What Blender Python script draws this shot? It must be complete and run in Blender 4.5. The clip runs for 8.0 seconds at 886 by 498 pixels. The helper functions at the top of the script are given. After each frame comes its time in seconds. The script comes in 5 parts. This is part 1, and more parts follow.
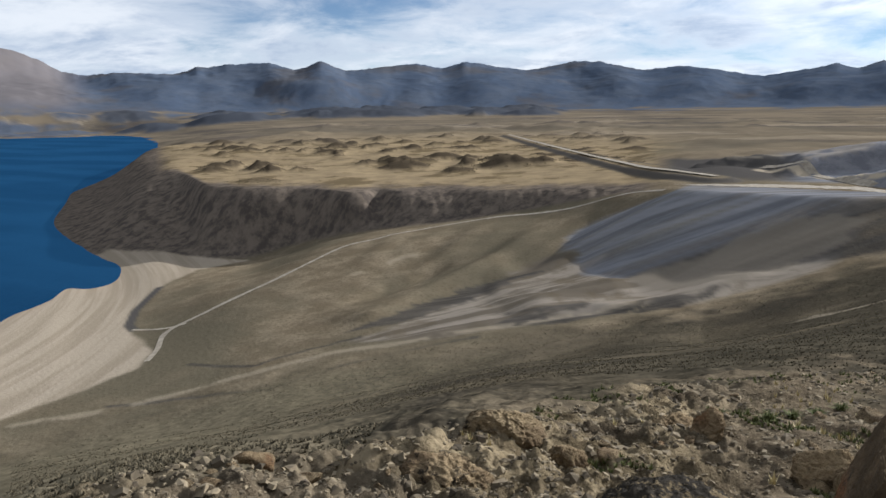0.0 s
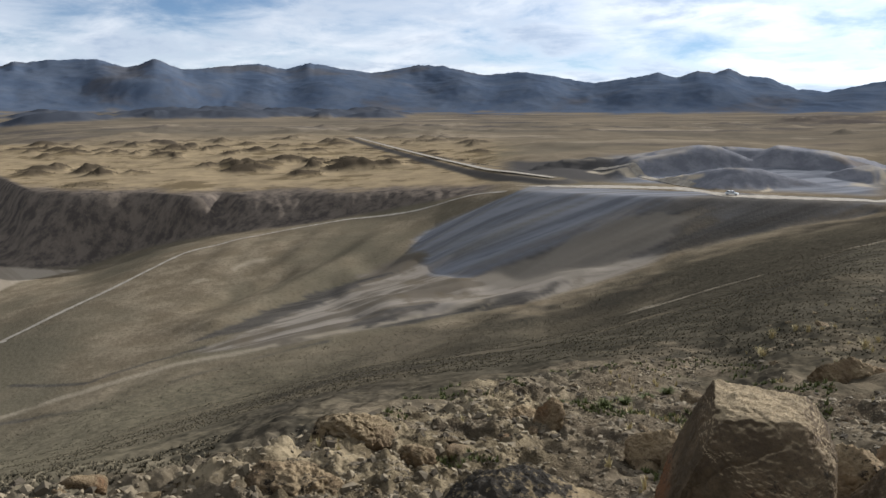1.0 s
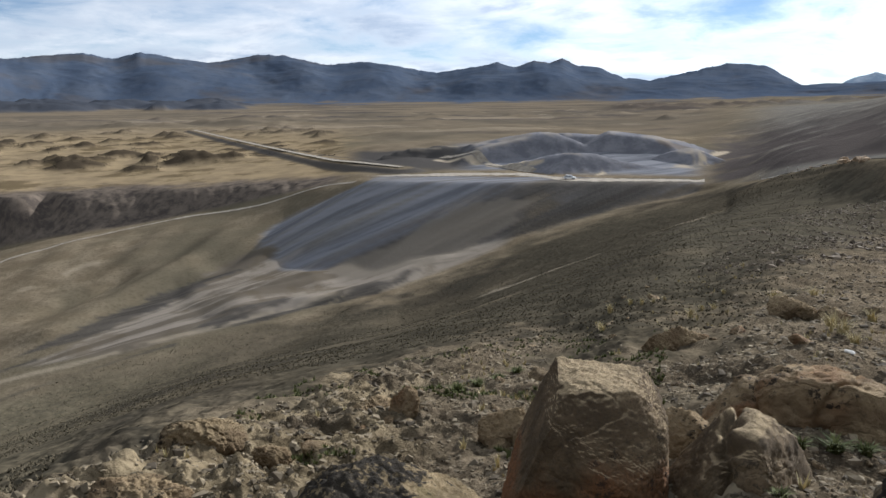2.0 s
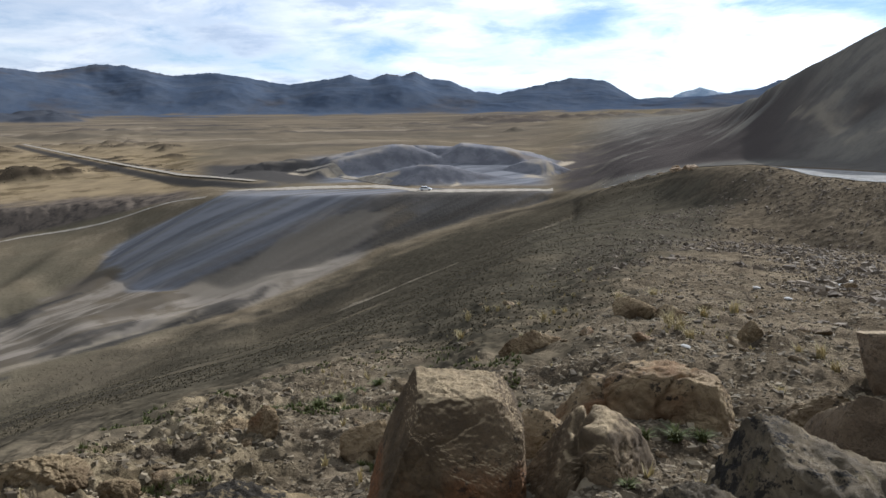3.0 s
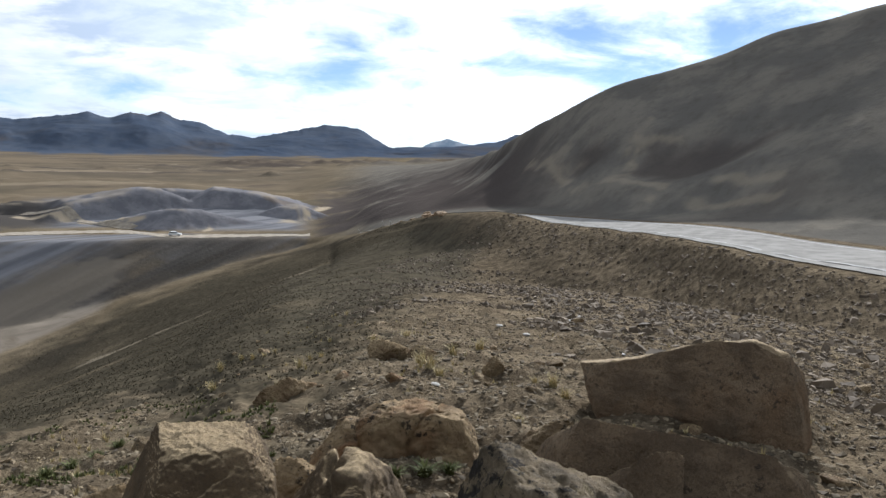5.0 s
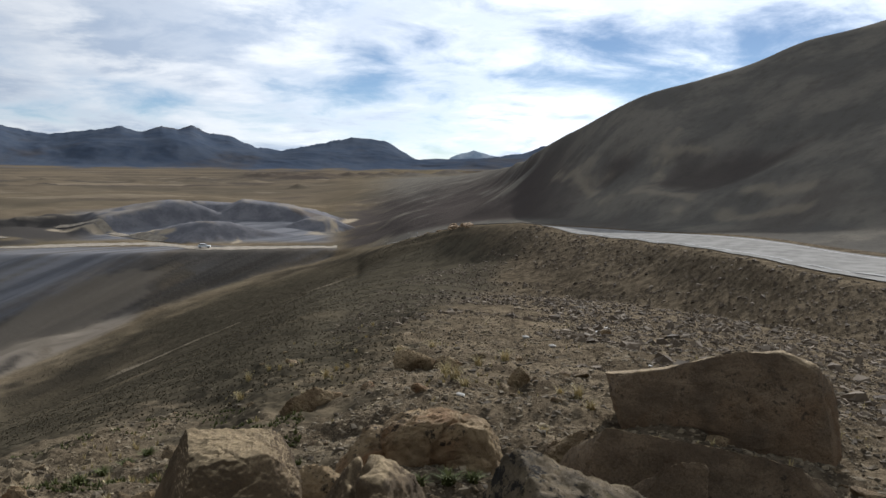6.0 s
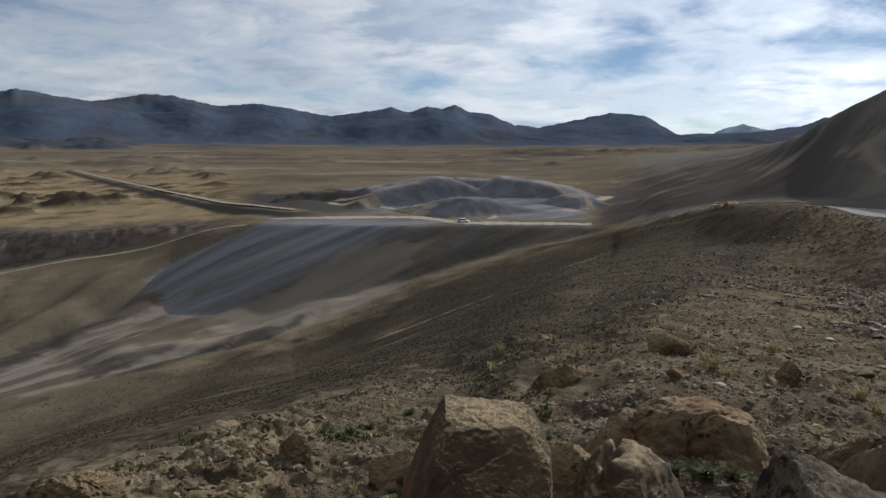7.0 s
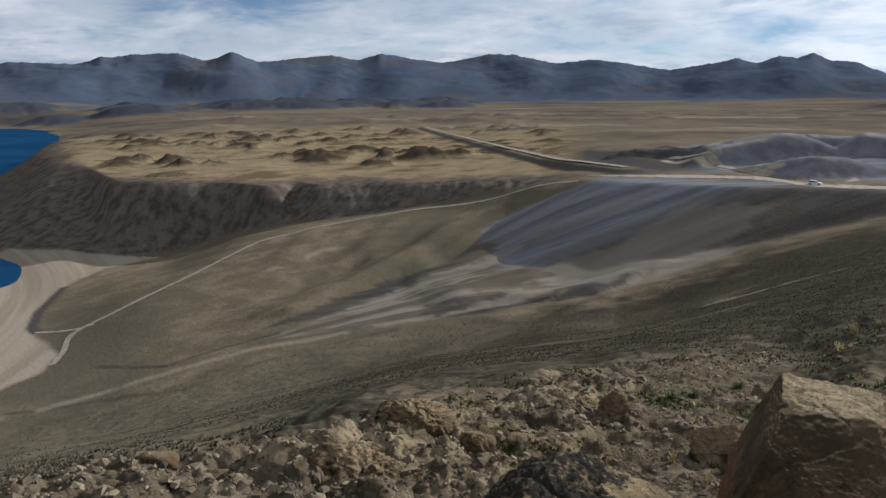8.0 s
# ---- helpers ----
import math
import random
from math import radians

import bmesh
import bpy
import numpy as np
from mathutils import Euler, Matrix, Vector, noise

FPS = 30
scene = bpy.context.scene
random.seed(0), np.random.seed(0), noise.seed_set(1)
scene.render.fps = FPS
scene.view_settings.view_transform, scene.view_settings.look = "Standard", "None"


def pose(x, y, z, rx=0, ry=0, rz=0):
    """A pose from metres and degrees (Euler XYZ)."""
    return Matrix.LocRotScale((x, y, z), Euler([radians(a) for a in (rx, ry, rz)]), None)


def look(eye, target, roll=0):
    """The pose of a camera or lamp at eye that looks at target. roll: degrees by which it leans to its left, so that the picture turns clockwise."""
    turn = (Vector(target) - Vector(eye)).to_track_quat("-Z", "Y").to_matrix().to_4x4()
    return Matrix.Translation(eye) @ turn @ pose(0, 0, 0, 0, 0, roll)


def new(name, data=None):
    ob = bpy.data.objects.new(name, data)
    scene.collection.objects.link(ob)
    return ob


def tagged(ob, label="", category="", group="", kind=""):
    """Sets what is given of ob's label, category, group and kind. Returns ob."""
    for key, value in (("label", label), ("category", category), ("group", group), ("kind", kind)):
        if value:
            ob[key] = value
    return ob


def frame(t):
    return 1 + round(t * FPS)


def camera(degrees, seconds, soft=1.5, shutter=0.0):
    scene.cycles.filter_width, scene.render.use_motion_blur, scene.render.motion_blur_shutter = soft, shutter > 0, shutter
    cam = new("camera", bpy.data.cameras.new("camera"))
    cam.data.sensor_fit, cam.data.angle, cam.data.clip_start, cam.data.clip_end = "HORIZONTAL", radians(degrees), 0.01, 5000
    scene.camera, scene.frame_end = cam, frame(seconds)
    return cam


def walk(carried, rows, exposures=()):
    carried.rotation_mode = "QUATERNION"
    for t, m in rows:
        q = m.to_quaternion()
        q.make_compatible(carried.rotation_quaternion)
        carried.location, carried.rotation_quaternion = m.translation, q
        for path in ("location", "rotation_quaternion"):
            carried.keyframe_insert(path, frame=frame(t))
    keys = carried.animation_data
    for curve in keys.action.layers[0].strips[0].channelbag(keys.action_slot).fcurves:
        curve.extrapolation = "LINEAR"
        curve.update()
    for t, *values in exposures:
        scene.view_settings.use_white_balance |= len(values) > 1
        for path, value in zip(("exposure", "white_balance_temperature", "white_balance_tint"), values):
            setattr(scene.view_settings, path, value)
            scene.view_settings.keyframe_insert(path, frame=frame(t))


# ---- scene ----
# ------------------------------------------------------------------ camera
cam = camera(59.7, 8.0, soft=1.5)
EYE = 75.0      # height of the eye above the lake
# seconds, heading right of north, pitch, lean, and the sway of the eye
PATH = [(0.0, -31.03, -10.25, -0.79, -0.082, 0.158, -0.003),
        (0.5, -24.56, -10.07, -0.63, -0.079, 0.173, -0.008),
        (1.0, -19.67, -10.15, -0.09, -0.059, 0.175, -0.008),
        (1.5, -13.72, -10.98, -0.47, -0.053, 0.192, -0.007),
        (1.7, -11.24, -11.03, -0.50, -0.040, 0.190, -0.004),
        (2.8, -1.04, -10.59, -0.80, -0.022, 0.190, 0.000),
        (3.0, 2.14, -10.15, -0.56, -0.009, 0.190, 0.000),
        (3.5, 7.54, -9.68, -0.39, 0.007, 0.175, 0.010),
        (4.0, 11.80, -8.86, 0.20, 0.013, 0.175, 0.015),
        (4.5, 16.16, -7.83, 0.80, 0.019, 0.160, 0.015),
        (4.7, 17.75, -7.40, 0.95, 0.022, 0.150, 0.012),
        (5.2, 20.85, -6.30, 1.20, 0.030, 0.090, 0.006),
        (5.8, 19.98, -5.59, 1.25, 0.034, 0.050, 0.002),
        (6.0, 18.16, -5.88, 0.88, 0.029, 0.055, 0.004),
        (6.5, 10.52, -7.44, 0.70, 0.020, 0.091, -0.002),
        (7.0, -0.61, -7.78, 0.27, 0.020, 0.120, -0.004),
        (7.5, -12.52, -8.63, -0.25, -0.005, 0.170, -0.012),
        (8.0, -24.92, -10.87, -0.65, 0.000, 0.180, -0.018)]
walk(cam, [(t, pose(x, y, EYE + z, 90 + p, 0, -a) @ pose(0, 0, 0, 0, 0, r)) for t, a, p, r, x, y, z in PATH],
     exposures=[(0.0, 0.71, 6050, 10), (1.7, 0.70, 6000, 10), (3.0, 0.73, 5850, 10), (4.5, 0.86, 5950, 10), (5.8, 0.50, 6200, 10), (6.5, 0.10, 6150, 10), (7.2, 0.08, 6100, 10), (8.0, 0.32, 6000, 10)])

# ------------------------------------------------------------------ light
SUN_AZ, SUN_EL = 38.0, 22.5     # degrees right of north, above the horizon
sun = new("sun", bpy.data.lights.new("sun", "SUN"))
sun.data.energy, sun.data.angle, sun.data.color = 4.9, radians(0.6), (1.0, 0.982, 0.955)
sun_way = Vector((math.sin(radians(SUN_AZ)) * math.cos(radians(SUN_EL)), math.cos(radians(SUN_AZ)) * math.cos(radians(SUN_EL)), math.sin(radians(SUN_EL))))
sun.matrix_world = look(sun_way * 100, (0, 0, 0))


class Nodes:
    """Short forms for building node trees."""

    def __init__(self, tree):
        self.tree = tree
        tree.nodes.clear()

    def node(self, kind, **settings):
        n = self.tree.nodes.new(kind)
        for key, value in settings.items():
            setattr(n, key, value)
        return n

    def link(self, a, b):
        self.tree.links.new(a, b)

    def put(self, socket, value):
        if isinstance(value, bpy.types.NodeSocket):
            self.link(value, socket)
        elif isinstance(value, (tuple, list)) and len(value) == 3 and socket.type == "RGBA":
            socket.default_value = (*value, 1)
        else:
            socket.default_value = value

    def math(self, op, a, b=0.0, c=0.0, clamp=False):
        n = self.node("ShaderNodeMath", operation=op, use_clamp=clamp)
        for s, v in zip(n.inputs, (a, b, c)):
            self.put(s, v)
        return n.outputs[0]

    def vmath(self, op, a, b):
        n = self.node("ShaderNodeVectorMath", operation=op)
        self.put(n.inputs[0], a), self.put(n.inputs[1], b)
        return n.outputs[0]

    def noise(self, vector, scale, detail=4.0, rough=0.55, warp=0.0, colour=False):
        n = self.node("ShaderNodeTexNoise")
        self.put(n.inputs["Vector"], vector)
        for key, v in (("Scale", scale), ("Detail", detail), ("Roughness", rough), ("Distortion", warp)):
            self.put(n.inputs[key], v)
        return n.outputs["Color" if colour else "Fac"]

    def voronoi(self, vector, scale, feature="F1", out="Distance"):
        n = self.node("ShaderNodeTexVoronoi", feature=feature)
        self.put(n.inputs["Vector"], vector), self.put(n.inputs["Scale"], scale)
        return n.outputs[out]

    def ramp(self, value, lo, hi, a=0.0, b=1.0):
        n = self.node("ShaderNodeMapRange", interpolation_type="SMOOTHSTEP")
        for s, v in zip(n.inputs, (value, lo, hi, a, b)):
            self.put(s, v)
        return n.outputs[0]

    def mix(self, fac, a, b, blend="MIX"):
        n = self.node("ShaderNodeMix", data_type="RGBA", blend_type=blend)
        self.put(n.inputs[0], fac), self.put(n.inputs[6], a), self.put(n.inputs[7], b)
        return n.outputs[2]

    def attr(self, name):
        return self.node("ShaderNodeAttribute", attribute_name=name).outputs["Fac"]

    def bump(self, height, strength, distance, normal=None):
        n = self.node("ShaderNodeBump")
        self.put(n.inputs["Height"], height), self.put(n.inputs["Strength"], strength), self.put(n.inputs["Distance"], distance)
        if normal is not None:
            self.link(normal, n.inputs["Normal"])
        return n.outputs[0]

    def surface(self, colour, rough=0.9, normal=None, metal=0.0, spec=0.25):
        b = self.node("ShaderNodeBsdfPrincipled")
        self.put(b.inputs["Base Color"], colour), self.put(b.inputs["Roughness"], rough), self.put(b.inputs["Metallic"], metal)
        self.put(b.inputs["Specular IOR Level"], spec)
        if normal is not None:
            self.link(normal, b.inputs["Normal"])
        o = self.node("ShaderNodeOutputMaterial")
        self.link(b.outputs[0], o.inputs[0])
        return b


def material(name):
    m = bpy.data.materials.new(name)
    m.use_nodes = True
    return m, Nodes(m.node_tree)


# sky: clear blue with broken layers of cloud
world = bpy.data.worlds.new("sky")
scene.world = world
world.use_nodes = True
w = Nodes(world.node_tree)
sky = w.node("ShaderNodeTexSky", sky_type="NISHITA", sun_disc=False, sun_elevation=radians(SUN_EL), sun_rotation=radians(SUN_AZ),
             altitude=4000, air_density=1.0, dust_density=0.6, ozone_density=1.5)
way = w.node("ShaderNodeTexCoord").outputs["Generated"]
sep = w.node("ShaderNodeSeparateXYZ")
w.link(way, sep.inputs[0])
up = w.math("ADD", w.math("MAXIMUM", sep.outputs[2], 0.0), 0.20)
flat = w.node("ShaderNodeCombineXYZ")
w.link(w.math("DIVIDE", sep.outputs[0], up), flat.inputs[0])
w.link(w.math("DIVIDE", sep.outputs[1], up), flat.inputs[1])
cover = w.math("ADD", w.math("MULTIPLY", w.noise(flat.outputs[0], 0.62, 3.0, 0.5, 0.2), 0.62), w.math("MULTIPLY", w.noise(flat.outputs[0], 2.3, 9.0, 0.62, 0.35), 0.40))
cloud = w.ramp(cover, 0.36, 0.56)
thick = w.ramp(cover, 0.44, 0.58)
shade = w.noise(w.vmath("MULTIPLY", flat.outputs[0], (1.0, 1.25, 1.0)), 1.6, 8.0, 0.6, 0.3)
cloud_colour = w.mix(w.math("MULTIPLY", w.ramp(shade, 0.60, 0.40), thick), (8.9, 9.1, 9.3), (4.6, 5.4, 6.6))
# clouds before the sun are lit through
dot = w.node("ShaderNodeVectorMath", operation="DOT_PRODUCT")
w.link(way, dot.inputs[0])
dot.inputs[1].default_value = sun_way
glow = w.math("MULTIPLY_ADD", w.math("POWER", w.math("MAXIMUM", dot.outputs["Value"], 0.0), 5.0), 1.35, 1.0)
cloud_colour = w.vmath("SCALE", cloud_colour, (0, 0, 0))
w.link(glow, cloud_colour.node.inputs["Scale"])
clear = w.mix(1.0, sky.outputs[0], (0.95, 0.95, 0.95), "MULTIPLY")
bg = w.node("ShaderNodeBackground")
w.link(w.mix(w.math("MULTIPLY", cloud, 0.95), clear, cloud_colour), bg.inputs[0])
bg.inputs[1].default_value = 0.061
out = w.node("ShaderNodeOutputWorld")
w.link(bg.outputs[0], out.inputs[0])

# ------------------------------------------------------------------ the lie of the land
# lines of equal character from the rocky ledge outwards: heading, distance from the ledge, height over the lake
LEDGE = [(-180, 1, 73.0), (-70, 3.4, 73.0), (-56, 4.0, 73.1), (-48, 4.3, 73.0), (-39, 4.7, 72.85), (-33, 5.2, 72.8), (-26, 6.0, 72.6), (-17.5, 8, 72.0), (-9.5, 10.5, 71.4),
         (0, 16, 70.2), (5, 23, 69.4), (10, 34, 67.9), (17, 70, 63.6), (21, 82, 61.8), (25, 85, 61.2), (33, 73, 62.7), (41, 57, 64.6), (46, 49, 65.7), (70, 38, 66.5)]
FLANK = [(-70, 60, 50), (-50, 60, 50.1), (-36, 60, 52.2), (-26, 62, 53.6), (-10, 70, 54.4), (1.3, 86, 56.0), (6, 100, 56.2), (9.5, 114, 56.8), (12, 118, 57.2), (14, 122, 58), (16, 123, 58.6), (20, 116, 60.8), (25, 100, 63.5),
         (33, 82, 64.7), (41, 62, 66.2), (46, 53.3, 66.8), (70, 42, 67.2)]
BROW = [(-70, 177, 4), (-61.5, 180, 5), (-56.5, 184, 6), (-51.6, 182, 8), (-43.8, 185, 12), (-36, 189, 15), (-26.7, 197, 18), (-16.8, 204, 21), (-10.4, 214, 24), (-4.4, 236, 29),
        (1.3, 256, 35), (6.5, 269, 40), (10.1, 282, 43), (12.9, 245, 49.4), (15.5, 205, 56.5), (20, 142, 64.7), (25, 119, 66.9), (27.5, 109, 66.3), (33, 92, 66.9), (41, 67, 67.9), (46, 58, 68), (70, 45, 68.5)]
BOTTOM = [(-70, 211, 2.5), (-62, 211, 3), (-55, 214, 4.5), (-43, 230, 10.5), (-36, 244, 15), (-26.7, 234, 18.5), (-16, 225, 20), (-10, 243, 25), (-5, 266, 29.5), (1.3, 267, 35.5),
          (6.5, 274, 40.5), (10, 284, 43.6), (12.9, 256, 48.8), (15.5, 218, 55.3), (20, 168, 62.5), (25.5, 132, 65.8), (33, 110, 66.9), (41, 92, 67.9), (46, 80, 68), (70, 60, 68.5)]
TOE = [(-70, 284, 0.8), (-62, 293, 0.8), (-56, 341, 0.25), (-54, 322, 1.2), (-52, 293, 3), (-47.1, 275, 9), (-43, 296, 13), (-38.8, 332, 18), (-36, 334, 20.5),
       (-30, 326, 25), (-26, 309, 27), (-23, 282, 27), (-19, 275, 27), (-15.6, 266, 26.5), (-12, 272, 28), (-8, 286, 31.5), (-4, 298, 34.5), (-1, 288, 37),
       (1.3, 273, 39), (6.5, 277, 42), (10, 285, 44.5), (12.9, 272, 49), (15.5, 240, 55.5), (20, 190, 62.3), (25, 150, 66), (28.8, 135, 66.8), (32.6, 119, 67.4),
       (36.2, 112, 67.9), (39.6, 105, 68.4), (42.9, 99, 68.8), (45, 95, 69.2), (48.7, 90, 69.4), (70, 75, 70)]
FOOT = [(-70, 337, -0.8), (-62, 337, -0.8), (-59.2, 560, -4), (-58.3, 545, -0.8), (-57.6, 525, -0.5), (-56.9, 472, -0.6), (-55.6, 432, -0.6), (-54.4, 406, -0.3), (-52, 398, 2), (-49, 393, 3), (-45.4, 387, 4), (-42.5, 391, 8),
        (-38, 369, 17), (-34.5, 357, 21), (-30, 345, 25), (-26, 345, 29), (-20.7, 332, 36), (-16, 317, 42.5), (-14, 308, 44.4), (-10.7, 304, 45), (-6.6, 307, 45),
        (-2.7, 306, 45), (1.1, 283, 45), (10, 288, 45), (12.9, 290, 49.5), (15.5, 255, 56), (20, 210, 63), (25, 168, 69.2), (28.8, 146, 71.1), (32.6, 131, 72.8),
        (36.2, 125, 73.8), (39.6, 120, 75), (42.9, 115, 76.3), (45, 112, 76.9), (48.7, 108, 77.8), (70, 95, 79.2)]
RIM = [(-70, 577, -5), (-62, 577, -5), (-59.4, 620, -5), (-58.5, 610, -1.5), (-57.8, 600, 0.4), (-57.2, 585, 1.8), (-56.2, 575, 4), (-55, 570, 9), (-53.8, 575, 16), (-52.6, 585, 25), (-51.4, 600, 31), (-50, 585, 34.5), (-48.2, 466, 35),
       (-44.7, 427, 35), (-41, 413, 35), (-37.8, 390, 35), (-32, 387, 36), (-27, 369, 37), (-22, 362, 39), (-18, 344, 41), (-14, 330, 44.7), (-10.7, 321, 45),
       (-6.6, 324, 45), (-2.7, 323, 45), (1.1, 299, 45), (10, 300, 45), (12.9, 330, 50), (15.5, 300, 57), (20, 260, 64), (25, 188, 73), (28.8, 159, 76.3),
       (32.6, 144, 79.2), (36.2, 141, 80.8), (39.6, 137, 82.7), (42.9, 135, 85.2), (45, 132, 86), (48.7, 129, 87.7), (70, 118, 90.2)]
TABLELAND = [(-70, 900, -8), (-58.4, 800, -6), (-57.2, 800, -2), (-56.6, 815, 1), (-55.6, 820, 6), (-54.4, 824, 12), (-52.8, 866, 24), (-51.4, 1040, 32), (-49.8, 1040, 34), (-44, 760, 37), (-36, 760, 39),
             (-26, 700, 41), (-18, 520, 44), (-12, 425, 49), (-6, 420, 50.5), (0, 430, 52), (5, 440, 52), (9, 420, 49), (12, 420, 47.5), (16.7, 380, 58), (21, 330, 66),
             (25, 210, 76.9), (28.8, 172, 81.6), (32.6, 159, 85.8), (36.2, 157, 88.1), (39.6, 155, 90.8), (42.9, 154, 94.5), (45, 154, 95.5), (48.7, 152, 98),
             (70, 142, 101.5)]
BACK = [(-70, 1600, -10), (-57, 960, -8), (-54, 1050, -8), (-52.2, 1250, -6), (-50.6, 1600, 2), (-49.2, 1400, 24), (-47, 1300, 34), (-36, 1250, 41), (-20, 1100, 44), (-5, 900, 47), (4, 760, 48),
        (8.4, 700, 47.6), (12.6, 680, 56), (16.7, 650, 64.8), (20.9, 620, 73.3), (25, 230, 80.5), (28.8, 185, 86.1), (32.6, 172, 91.3), (36.2, 172, 94.4),
        (39.6, 172, 97.4), (42.9, 173, 101.6), (45, 173, 103), (48.7, 172, 105.5), (70, 165, 112)]
PLAIN = [(-70, 3000, -3), (-60, 3250, -0.5), (-55, 3150, -0.5), (-51, 2700, 2), (-46, 2300, 24), (-38, 2100, 38), (-26, 2100, 39), (-10, 2150, 40), (3, 2200, 42), (11, 2200, 48), (20, 2200, 60), (26, 1500, 60), (40, 1200, 60), (70, 1200, 60)]
FELL = [(-70, 3500, 78), (-60, 3500, 80), (-50, 3580, 76), (-38, 3600, 74), (-26, 3600, 68), (-10, 3620, 66), (3, 3620, 66), (11, 3630, 70), (20, 3640, 76), (26, 3600, 76), (70, 3600, 76)]
# the skyline of the far range: heading and angle over the horizon
SKYLINE = [(-64, 4.5), (-60.0, 4.18), (-58.9, 3.93), (-57.8, 3.42), (-56.6, 2.72), (-55.1, 2.48), (-53.5, 2.67), (-49.9, 2.57), (-48.8, 2.76), (-48.2, 3.1), (-47.5, 3.03), (-46.2, 3.26), (-43.1, 3.34),
           (-41.5, 2.86), (-40.5, 3.09), (-39.6, 3.48), (-37.9, 2.76), (-32.8, 3.27), (-31.0, 2.89), (-29.2, 3.34), (-27.0, 2.95), (-24.8, 2.63), (-21.4, 3.22), (-19.7, 3.16), (-16.8, 2.52), (-13.8, 2.72),
           (-8.9, 1.9), (-5.6, 2.33), (-4.4, 2.6), (-3.2, 2.23), (-1.8, 2.66), (-0.8, 2.46), (0.2, 2.77), (1.3, 2.28), (2.9, 2.07), (4.5, 1.33), (6.2, 1.15), (8.6, 1.6),
           (11.6, 2.23), (13.8, 2.0), (16.2, 0.59), (17.2, 0.74), (20.5, 0.80), (22.0, 0.95), (24.0, 1.25), (25.5, 1.8)]


def perlin(x, y, seed=0):
    """Gradient noise on arrays, about -0.7 to 0.7."""
    xi, yi = np.floor(x).astype(np.int64), np.floor(y).astype(np.int64)
    xf, yf = x - xi, y - yi

    def corner(dx, dy):
        h = (((xi + dx) * 73856093) ^ ((yi + dy) * 19349663) ^ (seed * 83492791)) & 0xFFFFFFFF
        for _ in range(2):
            h = ((h ^ (h >> 16)) * 0x45D9F3B) & 0xFFFFFFFF
        a = ((h ^ (h >> 16)) & 4095) * (2 * math.pi / 4096)
        return np.cos(a) * (xf - dx) + np.sin(a) * (yf - dy)

    u, v = xf * xf * xf * (xf * (xf * 6 - 15) + 10), yf * yf * yf * (yf * (yf * 6 - 15) + 10)
    a, b = corner(0, 0), corner(0, 1)
    a = a + u * (corner(1, 0) - a)
    b = b + u * (corner(1, 1) - b)
    return a + v * (b - a)


def fbm(x, y, size, octaves=4, seed=0, gain=0.5, ridged=False):
    total, amp = 0.0, 1.0
    for k in range(octaves):
        n = perlin(x / size, y / size, seed + k)
        total = total + amp * ((0.35 - np.abs(n)) * 1.6 if ridged else n)
        size, amp = size / 2.03, amp * gain
    return total


def smooth(lo, hi, v):
    s = np.clip((v - lo) / (hi - lo), 0, 1)
    return s * s * (3 - 2 * s)


def pchip(xs, ys, x):
    """A smooth curve through points that never overshoots them."""
    h, d = np.diff(xs), np.diff(ys) / np.diff(xs)
    m = np.zeros(len(xs))
    for i in range(1, len(xs) - 1):
        if d[i - 1] * d[i] > 0:
            a, b = 2 * h[i] + h[i - 1], h[i] + 2 * h[i - 1]
            m[i] = (a + b) / (a / d[i - 1] + b / d[i])
    m[0], m[-1] = d[0], d[-1]
    i = np.clip(np.searchsorted(xs, x) - 1, 0, len(xs) - 2)
    t = (x - xs[i]) / h[i]
    return ((2 * t ** 3 - 3 * t ** 2 + 1) * ys[i] + (t ** 3 - 2 * t ** 2 + t) * h[i] * m[i]
            + (3 * t ** 2 - 2 * t ** 3) * ys[i + 1] + (t ** 3 - t ** 2) * h[i] * m[i + 1])


AZ_TABLE = np.arange(-180, 180.01, 0.1)


def line_table(line, soften):
    """Distance and height along a line for every tenth of a degree; behind the eye its two ends run into one another."""
    az = np.array([p[0] for p in line], float)
    out = []
    for k in (1, 2):
        v = np.array([p[k] for p in line], float)
        t = pchip(np.concatenate([[az[-1] - 360], az, [az[0] + 360]]), np.concatenate([[v[-1]], v, [v[0]]]), AZ_TABLE)
        kernel = np.exp(-np.linspace(-2.2, 2.2, soften) ** 2)
        pad = np.concatenate([t[-soften - 1:-1], t, t[1:soften + 1]])
        t = np.convolve(pad, kernel / kernel.sum(), "same")[soften:-soften]
        if 50 < soften or soften == 35:  # the open valley is rounder still
            kernel = np.exp(-np.linspace(-2.2, 2.2, 101) ** 2)
            wide = np.convolve(np.concatenate([t[-102:-1], t, t[1:102]]), kernel / kernel.sum(), "same")[101:-101]
            share = smooth(-44, -36, AZ_TABLE) * smooth(-8, -14, AZ_TABLE)
            t = t + (wide - t) * share
        out.append(t)
    return out


FLOOR = [(-180, 0.45, 73.42), (0, 0.45, 73.42)]
LINES = [line_table(l, s) for l, s in ((FLOOR, 9), (LEDGE[1:], 25), (FLANK, 55), (BROW, 61), (BOTTOM, 71), (TOE, 51), (FOOT, 35), (RIM, 19), (TABLELAND, 41), (BACK, 21), (PLAIN, 41), (FELL, 41))]
